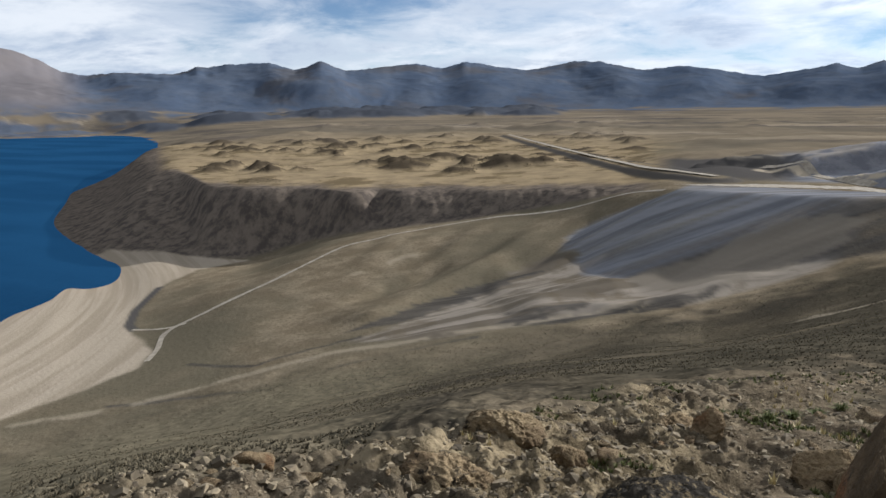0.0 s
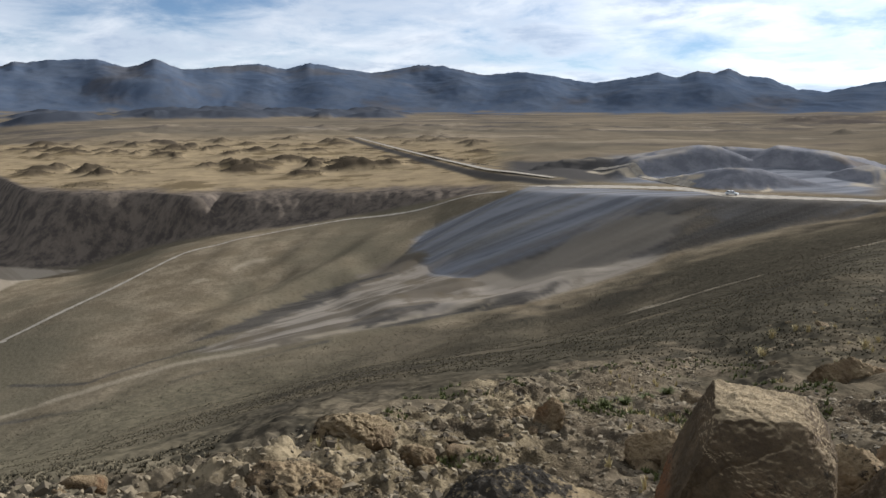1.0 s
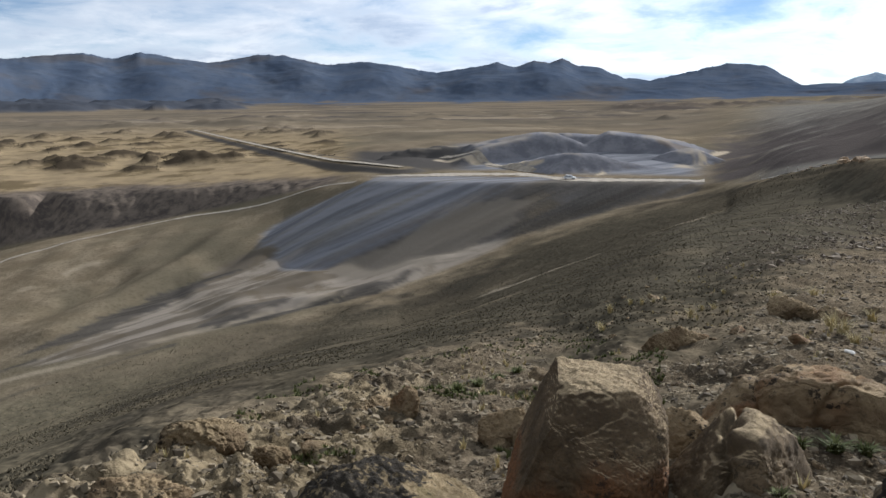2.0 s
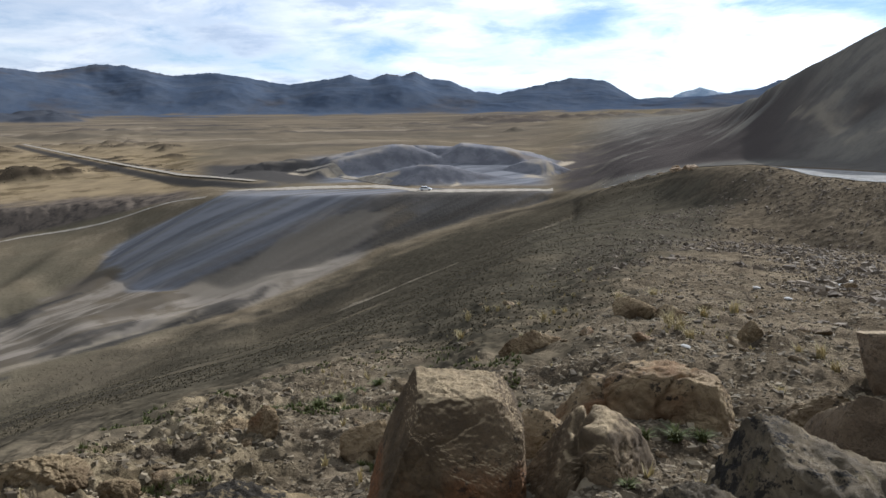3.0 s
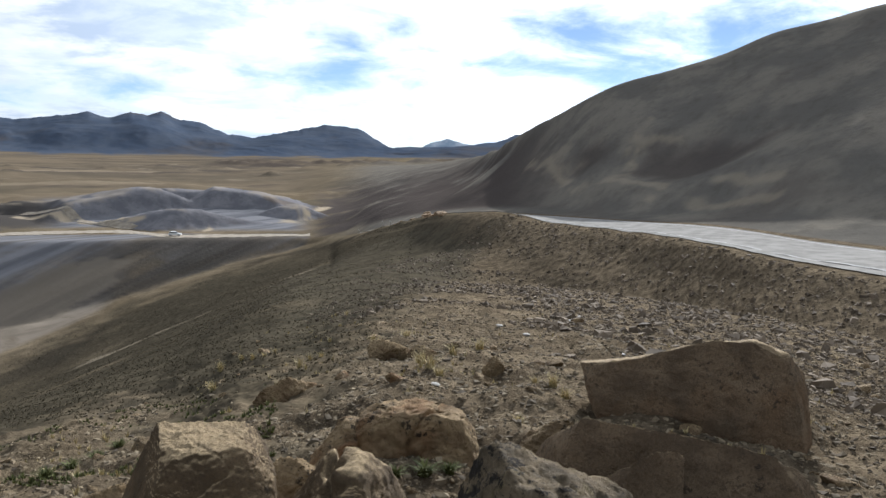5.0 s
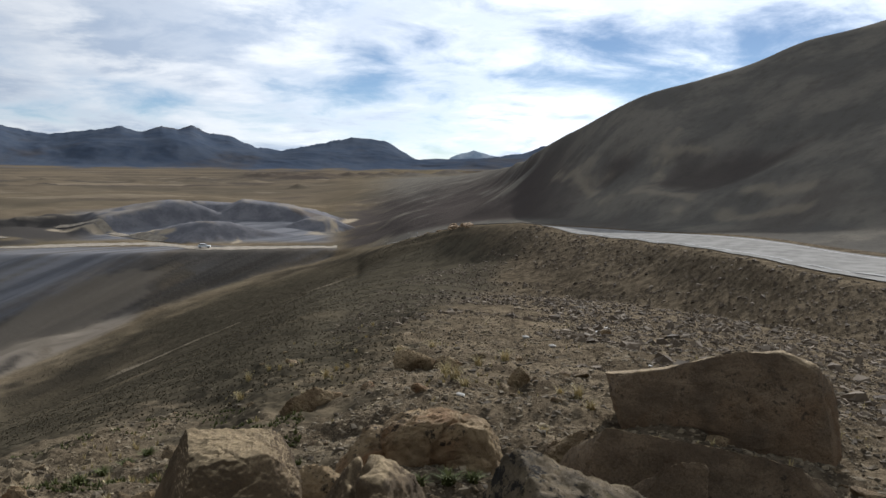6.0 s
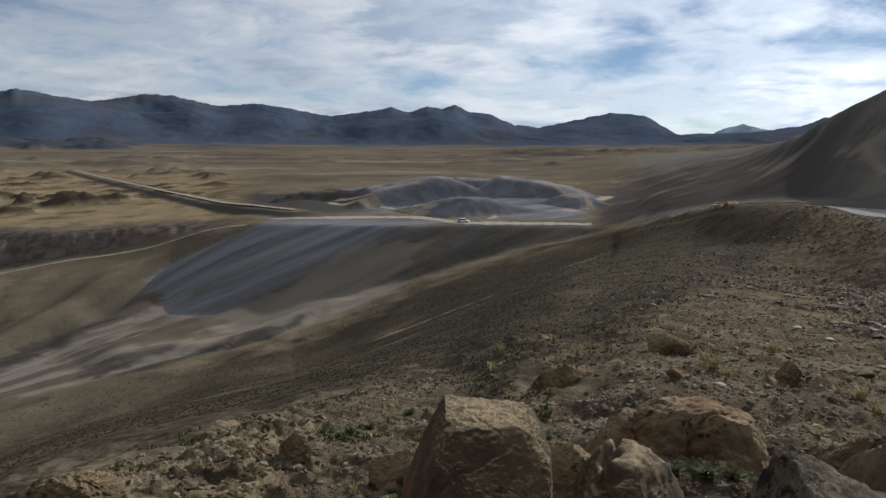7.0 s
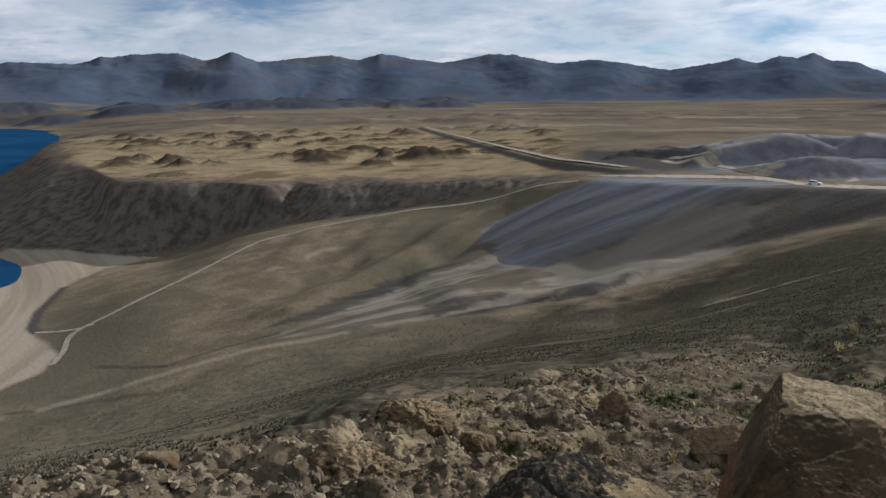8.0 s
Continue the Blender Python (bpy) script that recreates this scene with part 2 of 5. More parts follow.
# spurs and bays in the bluff
BLUFF = smooth(-60, -54, AZ_TABLE) * smooth(-15, -21, AZ_TABLE)
BAYS = BLUFF * (smooth(-55, -51, AZ_TABLE) * perlin(AZ_TABLE * 0.22, AZ_TABLE * 0 + 3.3, 5) * 9 - 10 * np.exp(-((AZ_TABLE + 35.8) / 0.8) ** 2) * -1.6)
RIBS = BLUFF * (perlin(AZ_TABLE * 0.7, AZ_TABLE * 0 + 7.1, 6) * 2.2)
LINES[7][0] += BAYS + RIBS
SKY_EL = np.interp(AZ_TABLE, [p[0] for p in SKYLINE], [p[1] for p in SKYLINE])
SHOULDER_EL = np.convolve(np.pad(SKY_EL, 30, "edge"), np.hanning(63)[1:-1] / np.hanning(63).sum(), "valid")


def land(x, y):
    """Height of the bare land, and how far out a place lies, counted in lines."""
    x, y = np.asarray(x, float), np.asarray(y, float)
    r = np.maximum(np.hypot(x, y), 0.46)
    az = np.degrees(np.arctan2(x, y))
    D, Z = [], []
    for d, z in LINES:
        D.append(np.log(np.interp(az, AZ_TABLE, d)))
        Z.append(np.interp(az, AZ_TABLE, z))
    # shoulders, crest and far side of the range
    top_r = 4680 + 125 * np.sin(az * 0.19) + 70 * np.sin(az * 0.53 + 1)
    shoulder_r = top_r * (0.885 + 0.05 * perlin(az * 0.21, az * 0 + 2.7, 17))
    D += [np.log(shoulder_r), np.log(top_r), np.log(top_r * 1.12)]
    el = np.interp(az, AZ_TABLE, SKY_EL)
    el = el + 0.055 * perlin(az * 2.3, az * 0 + 0.7, 25) + 0.05 * perlin(az * 5.1, az * 0 + 1.7, 26)
    low_el = np.interp(az + 2.4 * perlin(az * 0.12, r / 700, 27), AZ_TABLE, SHOULDER_EL) * (0.66 + 0.16 * perlin(az * 0.30, r / 900, 28))
    Z += [EYE + shoulder_r * np.tan(np.radians(low_el)), EYE + top_r * np.tan(np.radians(el)), EYE + top_r * np.tan(np.radians(el)) - 150]
    D, Z = np.stack(D), np.stack(Z)
    for k in range(1, len(D)):
        D[k] = np.maximum(D[k], D[k - 1] + 0.006)
    s = np.log(r)
    h = np.diff(D, axis=0)
    m = np.diff(Z, axis=0) / h
    slope = np.zeros_like(Z)
    w1, w2 = 2 * h[1:] + h[:-1], h[1:] + 2 * h[:-1]
    same = m[1:] * m[:-1] > 0
    with np.errstate(divide="ignore", invalid="ignore"):
        slope[1:-1] = np.where(same, (w1 + w2) / (w1 / m[:-1] + w2 / m[1:]), 0)
    slope[0], slope[-1] = m[0], m[-1]
    # the ledge falls in a straight line, not a curve
    z, k_out = np.full(s.shape, 0.0), np.zeros(s.shape)
    for k in range(len(D) - 1):
        inside = (s >= D[k]) & (s < D[k + 1])
        if k == len(D) - 2:
            inside |= s >= D[k + 1]
        t = np.clip((s - D[k]) / h[k], 0, 1)
        if k < 2:
            e0, e1 = np.exp(D[k]), np.exp(D[k + 1])
            t2 = np.clip((r - e0) / (e1 - e0), 0, 1)
            v = Z[k] + (Z[k + 1] - Z[k]) * t2
        else:
            v = ((2 * t ** 3 - 3 * t ** 2 + 1) * Z[k] + (t ** 3 - 2 * t ** 2 + t) * h[k] * slope[k] + (-2 * t ** 3 + 3 * t ** 2) * Z[k + 1] + (t ** 3 - t ** 2) * h[k] * slope[k + 1])
        z = np.where(inside, v, z)
        k_out = np.where(inside, k + t, k_out)
    z = np.where(s < D[0], Z[0], z)
    return z, k_out, r, az


def mounds(seed, count, az_span, r_span, width, height):
    """Places and sizes of low mounds strewn over a stretch of land."""
    rnd = random.Random(seed)
    out = []
    for _ in range(count):
        a, r = radians(rnd.uniform(*az_span)), math.sqrt(rnd.uniform(r_span[0] ** 2, r_span[1] ** 2))
        out.append((r * math.sin(a), r * math.cos(a), rnd.uniform(*width), rnd.uniform(*height), rnd.uniform(0.5, 1.0), rnd.uniform(0, math.pi)))
    return out


KNOLLS = mounds(4, 120, (-49, -17), (430, 980), (6, 16), (2.2, 5.5)) + [(-213, 434, 17, 6.5, 0.6, 0.3), (-196, 441, 11, 5, 0.7, 0.3), (-165, 470, 13, 4, 0.6, 0.2)]
HUMPS = mounds(6, 90, (-45, 12), (1000, 2100), (14, 50), (2, 7))
FAR_ROAD = [(-413, 843), (-226, 558), (-135, 416), (-86, 342), (-66, 325)]
# tipped heaps of the quarry: place, half width, height, depth to width, turn, share of the flat top
HEAPS = [(-24, 378, 38, 6.0, 0.62, 0.30, 0.55), (38, 391, 32, 6.0, 0.6, -0.12, 0.5), (10, 330, 24, 6.2, 0.65, 0.25, 0.22), (57, 356, 15, 4.2, 0.8, 0.9, 0.45),
         (-52, 388, 25, 3.2, 0.5, 0.1, 0.55), (16, 400, 30, 4.2, 0.5, 0.1, 0.5)]
RAMPS = [[(-56, 363), (-38, 352), (-18, 338), (-8, 330)], [(17, 309), (20, 318), (24, 332), (27, 345)], [(62, 345), (66, 362), (72, 385), (84, 410)], [(-6, 352), (4, 351), (10, 354)]]


def tipped(x, y, grow=1.0):
    """Height of the tipped heaps, with flat faces and rills, and how near a place is to a flat top."""
    z, top = np.zeros(x.shape), np.zeros(x.shape)
    for n_, (mx, my, wd, h, squash, turn, flat_) in enumerate(HEAPS):
        near = (np.abs(x - mx) < 1.5 * wd) & (np.abs(y - my) < 1.5 * wd)
        if not near.any():
            continue
        rnd = random.Random(n_)
        dx, dy = x[near] - mx, y[near] - my
        u, v = (dx * math.cos(turn) + dy * math.sin(turn)) / wd, (dy * math.cos(turn) - dx * math.sin(turn)) / wd / squash
        u, v = u + 0.02 * perlin(dx / 4, dy / 4, 60 + n_), v + 0.02 * perlin(dx / 4, dy / 4, 80 + n_)
        q = np.full(u.shape, -9.0)
        for s in range(4):
            a = s * math.pi / 2 + rnd.uniform(-0.45, 0.45)
            q = np.maximum(q, (u * math.cos(a) + v * math.sin(a)) / rnd.uniform(0.72, 1.0))
        rill = perlin(np.arctan2(v, u) * 7, q * 0.8, 40 + n_)
        s = np.clip((grow - q + 0.035 * rill) / (1.0 - flat_), 0, 1)
        tall = h * s * (1 + 0.30 * u * rnd.choice((-1, 1)) - 0.10 * v)
        top[near] = np.where(tall > z[near], smooth(0.90, 0.995, s), top[near])
        z[near] = np.maximum(z[near], tall)
    return z, top


LAVA = [(-2158, 2084, 120, 62, 0.8, 0.7), (-2400, 1900, 90, 30, 0.7, 0.9), (-2650, 1720, 110, 26, 0.5, 1.0)] + mounds(12, 90, (-40, -23), (2900, 3560), (30, 110), (10, 46)) + mounds(14, 40, (-62, -40), (2900, 3500), (40, 110), (5, 20)) + mounds(13, 50, (4, 24), (1900, 2700), (25, 60), (5, 16))


def heaped(x, y, list_of, peaked=False):
    z = np.zeros(x.shape)
    for mx, my, wd, h, squash, turn in list_of:
        near = (np.abs(x - mx) < 3 * wd) & (np.abs(y - my) < 3 * wd)
        if not near.any():
            continue
        dx, dy = x[near] - mx, y[near] - my
        u, v = dx * math.cos(turn) + dy * math.sin(turn), (dy * math.cos(turn) - dx * math.sin(turn)) / squash
        q = np.hypot(u, v) / wd
        z[near] = np.maximum(z[near], h * (np.clip(1.35 - q * 0.85 + 0.12 * perlin(u / wd * 3, v / wd * 3, 5), 0, 1) if peaked else np.exp(-q ** 2) * (1 + 0.5 * perlin(u / wd * 2, v / wd * 2, 3))))
    return z


BOWLS = [(76, 119, 6.0, 3.2), (75, 130, 4.5, 2.2), (80, 104, 7.0, 3.4), (82, 114, 4, -1.8), (74, 122, 3, -1.0), (88, 92, 7, 1.8)]
# gullies cut into the floor of the valley: course, depth, half width
GULLIES = [([(-150, 188), (-148, 205), (-144, 226), (-139, 248)], 2.0, 10.0)]


def near_line(x, y, line, width, blur):
    out = np.zeros(x.shape)
    for (ax, ay), (bx, by) in zip(line, line[1:]):
        m = (x > min(ax, bx) - 40) & (x < max(ax, bx) + 40) & (y > min(ay, by) - 40) & (y < max(ay, by) + 40)
        px, py = x[m], y[m]
        t = np.clip(((px - ax) * (bx - ax) + (py - ay) * (by - ay)) / ((bx - ax) ** 2 + (by - ay) ** 2), 0, 1)
        d = np.hypot(px - ax - t * (bx - ax), py - ay - t * (by - ay))
        out[m] = np.maximum(out[m], smooth(width + blur, width, d))
    return out


def gully(x, y, line, depth, half):
    """How deep a gully is cut, shallower towards its two ends."""
    out = np.zeros(x.shape)
    legs = [math.hypot(bx - ax, by - ay) for (ax, ay), (bx, by) in zip(line, line[1:])]
    whole, gone = sum(legs), 0.0
    for ((ax, ay), (bx, by)), leg in zip(zip(line, line[1:]), legs):
        m = (x > min(ax, bx) - 30) & (x < max(ax, bx) + 30) & (y > min(ay, by) - 30) & (y < max(ay, by) + 30)
        px, py = x[m], y[m]
        t = np.clip(((px - ax) * (bx - ax) + (py - ay) * (by - ay)) / leg ** 2, 0, 1)
        d = np.hypot(px - ax - t * (bx - ax), py - ay - t * (by - ay))
        s = (gone + t * leg) / whole
        out[m] = np.maximum(out[m], depth * smooth(half, 0.4, d) * smooth(0, 0.35, s) * smooth(1, 0.6, s))
        gone += leg
    return out


def fan(x, y, k, az):
    """Ridges of blown sand that spread from the mouth of the valley: height, and the streaks that go with them."""
    dx, dy = x + 152, y - 122
    turn, out = np.degrees(np.arctan2(dx, dy)), np.hypot(dx, dy)
    where = smooth(3.0, 3.6, k) * smooth(5.6, 4.7, k) * smooth(-40, -31, az) * smooth(6, -4, az) * smooth(40, 75, out)
    wave = perlin(turn / 9.0, out / 150.0, 15) * 1.1 + perlin(turn / 4.2 + out / 80, out / 150.0, 16) * 0.4
    return where * wave * np.clip(out / 30.0, 0.2, 3.2), turn, out


TIP = [(-71, 284), (-14, 279.5), (48, 281), (48, 300), (-70, 304)]     # level top of the tipped spoil
# banks with a steep near side and a long gentle back: run of the crest, height
BANKS = [([(-95, 187), (-84, 194), (-63, 202), (-51, 208), (-42, 222), (-30, 240)], 3.4), ([(-134, 168), (-131, 184), (-126, 206), (-120, 222), (-106, 236)], 3.0),
         ([(-112, 207), (-98, 214), (-84, 221), (-72, 233)], 1.7), ([(-104, 196), (-90, 207), (-80, 214), (-66, 224)], 1.5)]


def outline_distance(x, y, line, closed):
    """Distance to a run of places, how far along it the nearest one lies, and the side of it: 1 away from the ledge."""
    d, s, side, gone = np.full(x.shape, 1e9), np.zeros(x.shape), np.zeros(x.shape), 0.0
    for (ax, ay), (bx, by) in zip(line, line[1:] + line[:1] if closed else line[1:]):
        leg = math.hypot(bx - ax, by - ay)
        t = np.clip(((x - ax) * (bx - ax) + (y - ay) * (by - ay)) / leg ** 2, 0, 1)
        q = np.hypot(x - ax - t * (bx - ax), y - ay - t * (by - ay))
        closer = q < d
        cross = (bx - ax) * (y - ay) - (by - ay) * (x - ax)
        d, s, side = np.where(closer, q, d), np.where(closer, gone + t * leg, s), np.where(closer, np.sign(cross), side)
        gone += leg
    return d, s / gone, side


def tip_height(x, y):
    """The tipped spoil: a level top and rilled faces at the slope at which loose rock lies."""
    out = np.full(x.shape, -99.0)
    m = (x > -150) & (x < 90) & (y > 215) & (y < 312)
    if m.any():
        px, py = x[m], y[m]
        d, s, _ = outline_distance(px, py, TIP, True)
        level = inside(px, py, TIP, 0.01) > 0.5
        u, v = px * 0.81 + py * 0.59, px * 0.59 - py * 0.81
        rill = perlin(v / 7.0, u / 120, 91) * 0.7 + perlin(v / 3.0, u / 80, 92) * 0.3
        out[m] = 45.2 - np.where(level, 0, 0.47 * d) + rill * smooth(2, 14, d) * (1 - level)
    return out


def banks(x, y):
    out = np.zeros(x.shape)
    m = (x > -190) & (x < 20) & (y > 130) & (y < 300)
    if m.any():
        px, py = x[m] + fbm(x[m], y[m], 22, 3, 93) * 1.2, y[m] + fbm(x[m], y[m], 22, 3, 94) * 1.2
        for line, h in BANKS:
            d, s, side = outline_distance(px, py, line, False)
            out[m] += 0.6 * h * np.where(side > 0, smooth(26, 0, d), np.clip(1 - d / (h * 1.5), 0, 1)) * smooth(0, 0.16, s) * smooth(1, 0.84, s)
    return out


def turf_edge(az):
    """How far the turf of the flank reaches in over the stony ledge."""
    return 0.32 * smooth(-4, 4, az) * smooth(23, 14, az)


def ground_height(x, y):
    z, k, r, az = land(x, y)
    # rough ground near by, rolling ground far off
    z = z + smooth(0, 1.5, k) * smooth(4.2, 2.6, k) * fbm(x, y, 9.0, 4, 3) * 0.30
    z = z + smooth(1.8, 0.9, k) * (fbm(x, y, 1.1, 4, 7) * 0.16 + fbm(x, y, 0.22, 3, 9) * 0.05)
    bedrock = smooth(-2, -14, az) * smooth(1.12, 1.0, k) * smooth(2.4, 3.2, r) * (r < 14)
    near = bedrock > 0
    bx, by = x[near] + fbm(x[near], y[near], 0.5, 2, 104) * 0.12, y[near] + fbm(x[near], y[near], 0.5, 2, 105) * 0.12
    lump = fbm(bx, by, 0.42, 4, 101, 0.62)
    z[near] += bedrock[near] * (0.10 * (np.round(lump * 5) / 5 * 0.75 + lump * 0.25) + 0.06 * fbm(bx, by, 0.15, 2, 103, 0.6) - 0.05)
    steppe = smooth(7, 7.6, k) * smooth(11, 10, k) * smooth(14, 8, az)
    z = z + steppe * (1 - near_line(x, y, FAR_ROAD, 12, 22)) * smooth(-53, -50, az) * (fbm(x, y, 120, 5, 11) * 4.0 + fbm(x, y, 30, 3, 12) * 1.0)
    # drifts and gullies that fan out up the valley
    z = z + fan(x, y, k, az)[0]
    wx, wy = x + fbm(x, y, 12, 3, 23) * 1.8, y + fbm(x, y, 12, 3, 24) * 1.8
    for line, depth, half in GULLIES:
        z = z - gully(wx, wy, line, depth, half)
    z = np.maximum(z + banks(x, y), tip_height(x, y))
    z = z + smooth(6.0, 6.4, k) * smooth(7.0, 6.6, k) * smooth(-58, -54, az) * smooth(-16, -20, az) * (fbm(x, y, 26, 5, 18) * 1.6 + perlin(az * 1.9 + 0.6 * perlin(az, k * 3, 29), k * 2.5, 19) * 1.0 + perlin(az * 5.5, k * 5.0, 20) * 0.4)
    z = z + heaped(x, y, KNOLLS) * smooth(7.05, 7.25, k) * (1 - near_line(x, y, FAR_ROAD, 14, 16))
    z = z + heaped(x, y, HUMPS)
    heap = tipped(x, y)[0]
    z = z + heap + smooth(0.2, 1.5, heap) * fbm(x, y, 9, 4, 46) * 0.3
    # the old road stands on a bank
    z = z + 1.5 * near_line(x, y, FAR_ROAD, 5.0, 6.0)
    # folds and gullies of the near hill
    hill = smooth(14, 22, az) * smooth(6.2, 7.2, k) * smooth(9.6, 8.9, k)
    z = z + hill * (fbm(x, y, 60, 5, 41, 0.42) * 1.1)
    low = smooth(10, 14, az) * smooth(31, 24, az) * smooth(5.2, 6.2, k) * smooth(9.2, 8.2, k)
    z = z + low * (fbm(x, y, 42, 4, 43, 0.5) * 1.5 - 0.3)
    for bx, by, wd, dp in BOWLS:
        z = z - dp * np.exp(-((x - bx) ** 2 + (y - by) ** 2 * 0.45) / wd ** 2)
    # the range: spurs and gullies that die out on its crest
    body = smooth(10.7, 11.7, k) * smooth(13.0, 12.7, k)
    far = r > 2600
    fx, fy = x[far], y[far]
    wx, wy = fx + fbm(fx, fy, 600, 3, 34) * 220, fy + fbm(fx, fy, 600, 3, 35) * 220
    spurs = fbm(wx, wy, 620, 2, 21) * 13 + fbm(wx, wy, 330, 5, 22, 0.48, True) * 8 + fbm(wx, wy, 110, 3, 38, 0.6, True) * 2.5
    z[far] += body[far] * (spurs - 6)
    z = z + 34 * np.tanh(heaped(x, y, LAVA) / 34) * (1 + 0.18 * fbm(x, y, 60, 3, 36)) * smooth(13.0, 12.0, k)
    z = z + smooth(12.75, 13, k) * (fbm(x, y, 80, 4, 31) * 9 + fbm(x, y, 28, 2, 33) * 4)
    return z, k, r, az


# ------------------------------------------------------------------ zones of the land
SPOIL = [(-76, 303), (-97, 289), (-108, 268), (-112, 255), (-88, 247), (-80, 250), (-68, 236), (-55, 262), (-39, 285), (-20, 292), (-10, 291), (-6, 280), (-2, 262), (10, 268), (31, 271), (50, 281), (50, 287), (11, 290), (-7, 299), (-29, 306), (-55, 303)]
TAN = [(-8, 270), (-26, 269), (-37, 263), (-44, 255), (-53, 247), (-66, 239), (-74, 230), (-56, 226), (-39, 224), (-25, 247), (-16, 257)]
SAND = [(-126, 161), (-119, 178), (-114, 204), (-113, 238), (-103, 249), (-72, 238), (-61, 254), (-49, 276), (-32, 296), (-10, 293), (-13, 265), (-18, 238), (-39, 214), (-60, 199), (-89, 177), (-108, 161)]
BEACH = [(-270, 268), (-278, 242), (-267, 211), (-246, 183), (-229, 167), (-207, 154), (-189, 146), (-181, 132), (-181, 117), (-182, 103), (-181, 85), (-175, -60), (-420, -60), (-420, 150), (-372, 262), (-335, 262)]
# dark bands beside the valley banks: shade drawn in as ground colour
SHADE_BANDS = [[(-90, 176), (-91, 187), (-83, 190), (-71, 194), (-63, 199), (-60, 203), (-60, 197), (-74, 185)], [(-59, 198), (-57, 207), (-47, 213), (-38, 222), (-44, 211), (-49, 202)],
       [(-95, 190), (-84, 193), (-74, 206), (-73, 198), (-83, 190)], [(-132, 165), (-127, 183), (-124, 198), (-119, 215), (-111, 226), (-102, 233), (-107, 210), (-114, 195), (-121, 174)]]
RUTS = [[(-162, 110), (-143, 118), (-120, 123), (-111, 144), (-100, 159), (-91, 168)], [(-167, 139), (-141, 139), (-132, 154), (-124, 162)]]
SCAR = [(83, 121), (75, 113), (72, 121), (74, 129), (77, 123)]
SHELF = [(79, 157), (74, 129), (70, 121), (73, 108), (75, 113), (72, 124), (77, 150)]
PIT_EDGE = [(45, 331), (59, 334), (60, 362)]
BENCHES = [[(78, 156), (70.6, 121.5), (71.6, 99.6), (73.3, 94.7), (75, 79)], [(68.7, 98.3), (69.9, 88.2), (71, 76)], [(78, 129), (84, 105)]]
HOLLOWS = [[(76, 134), (78, 129), (76, 122), (74, 126)], [(74, 112), (80, 114), (84, 105), (88, 92), (79, 95), (73, 100)]]


def inside(x, y, poly, blur, warp=0.0, size=20.0):
    """1 inside an outline, 0 outside, with a soft and ragged edge."""
    xs, ys = [p[0] for p in poly], [p[1] for p in poly]
    out = np.zeros(x.shape)
    m = (x > min(xs) - 30) & (x < max(xs) + 30) & (y > min(ys) - 30) & (y < max(ys) + 30)
    px, py = x[m], y[m]
    if warp:
        px, py = px + warp * fbm(px, py, size, 3, 51), py + warp * fbm(px, py, size, 3, 57)
    dist, odd = np.full(px.shape, 1e9), np.zeros(px.shape, bool)
    for (ax, ay), (bx, by) in zip(poly, poly[1:] + poly[:1]):
        t = np.clip(((px - ax) * (bx - ax) + (py - ay) * (by - ay)) / ((bx - ax) ** 2 + (by - ay) ** 2), 0, 1)
        dist = np.minimum(dist, np.hypot(px - ax - t * (bx - ax), py - ay - t * (by - ay)))
        cross = ((ay > py) != (by > py))
        with np.errstate(divide="ignore", invalid="ignore"):
            odd ^= cross & (px < (bx - ax) * (py - ay) / (by - ay + 1e-12) + ax)
    out[m] = smooth(-blur, blur, np.where(odd, dist, -dist))
    return out


WASH = [(-190, 84), (-175, 91), (-159, 109), (-142, 130), (-128, 144), (-111, 159), (-86, 181), (-62, 203)]
SHEEP_PATH = [(-22, 170), (-4, 152), (7, 140), (17, 140), (28, 165), (35, 180)]
SCRUB = [(-15, 219), (-6, 232), (11, 233), (24, 223), (40, 236), (26, 180), (15, 172), (1, 157), (-11, 192)]
TALUS = [(34, 176), (38, 157), (45, 152), (45, 133), (46, 104), (34, 87), (18, 50), (6, 26), (7, 45), (14, 110), (20, 145)]

# ------------------------------------------------------------------ materials
m_ground, n = material("steppe ground")
pos = n.node("ShaderNodeNewGeometry").outputs["Position"]
broad = n.noise(pos, 0.012, 5, 0.6)
middle = n.noise(pos, 0.09, 5, 0.6)
fine = n.noise(pos, 0.9, 4, 0.65)
grit = n.noise(pos, 9.0, 4, 0.7)
# tawny grass with olive and bare patches
steppe = n.mix(n.ramp(middle, 0.38, 0.62), (0.196, 0.156, 0.100), (0.284, 0.230, 0.152))
steppe = n.mix(n.ramp(broad, 0.42, 0.62), steppe, (0.160, 0.138, 0.092))
steppe = n.mix(n.ramp(fine, 0.45, 0.72, 0, 0.55), steppe, (0.098, 0.082, 0.050))
table = n.mix(n.ramp(middle, 0.35, 0.65), (0.370, 0.285, 0.165), (0.270, 0.210, 0.128))
table = n.mix(n.ramp(n.noise(pos, 0.035, 6, 0.65), 0.50, 0.62, 0, 0.9), table, (0.155, 0.118, 0.066))
flank = n.mix(n.ramp(fine, 0.40, 0.62), (0.028, 0.027, 0.022), (0.064, 0.055, 0.041))
flank = n.mix(n.ramp(n.noise(pos, 0.05, 5, 0.6), 0.45, 0.65, 0, 0.7), flank, (0.096, 0.079, 0.056))
flank = n.mix(n.ramp(n.noise(pos, 3.2, 3, 0.6), 0.47, 0.62, 0, 0.75), flank, (0.122, 0.103, 0.074))
flank = n.mix(n.ramp(n.noise(n.vmath("ADD", pos, (5, 9, 0)), 2.1, 3, 0.6), 0.50, 0.62, 0, 0.8), flank, (0.026, 0.024, 0.020))
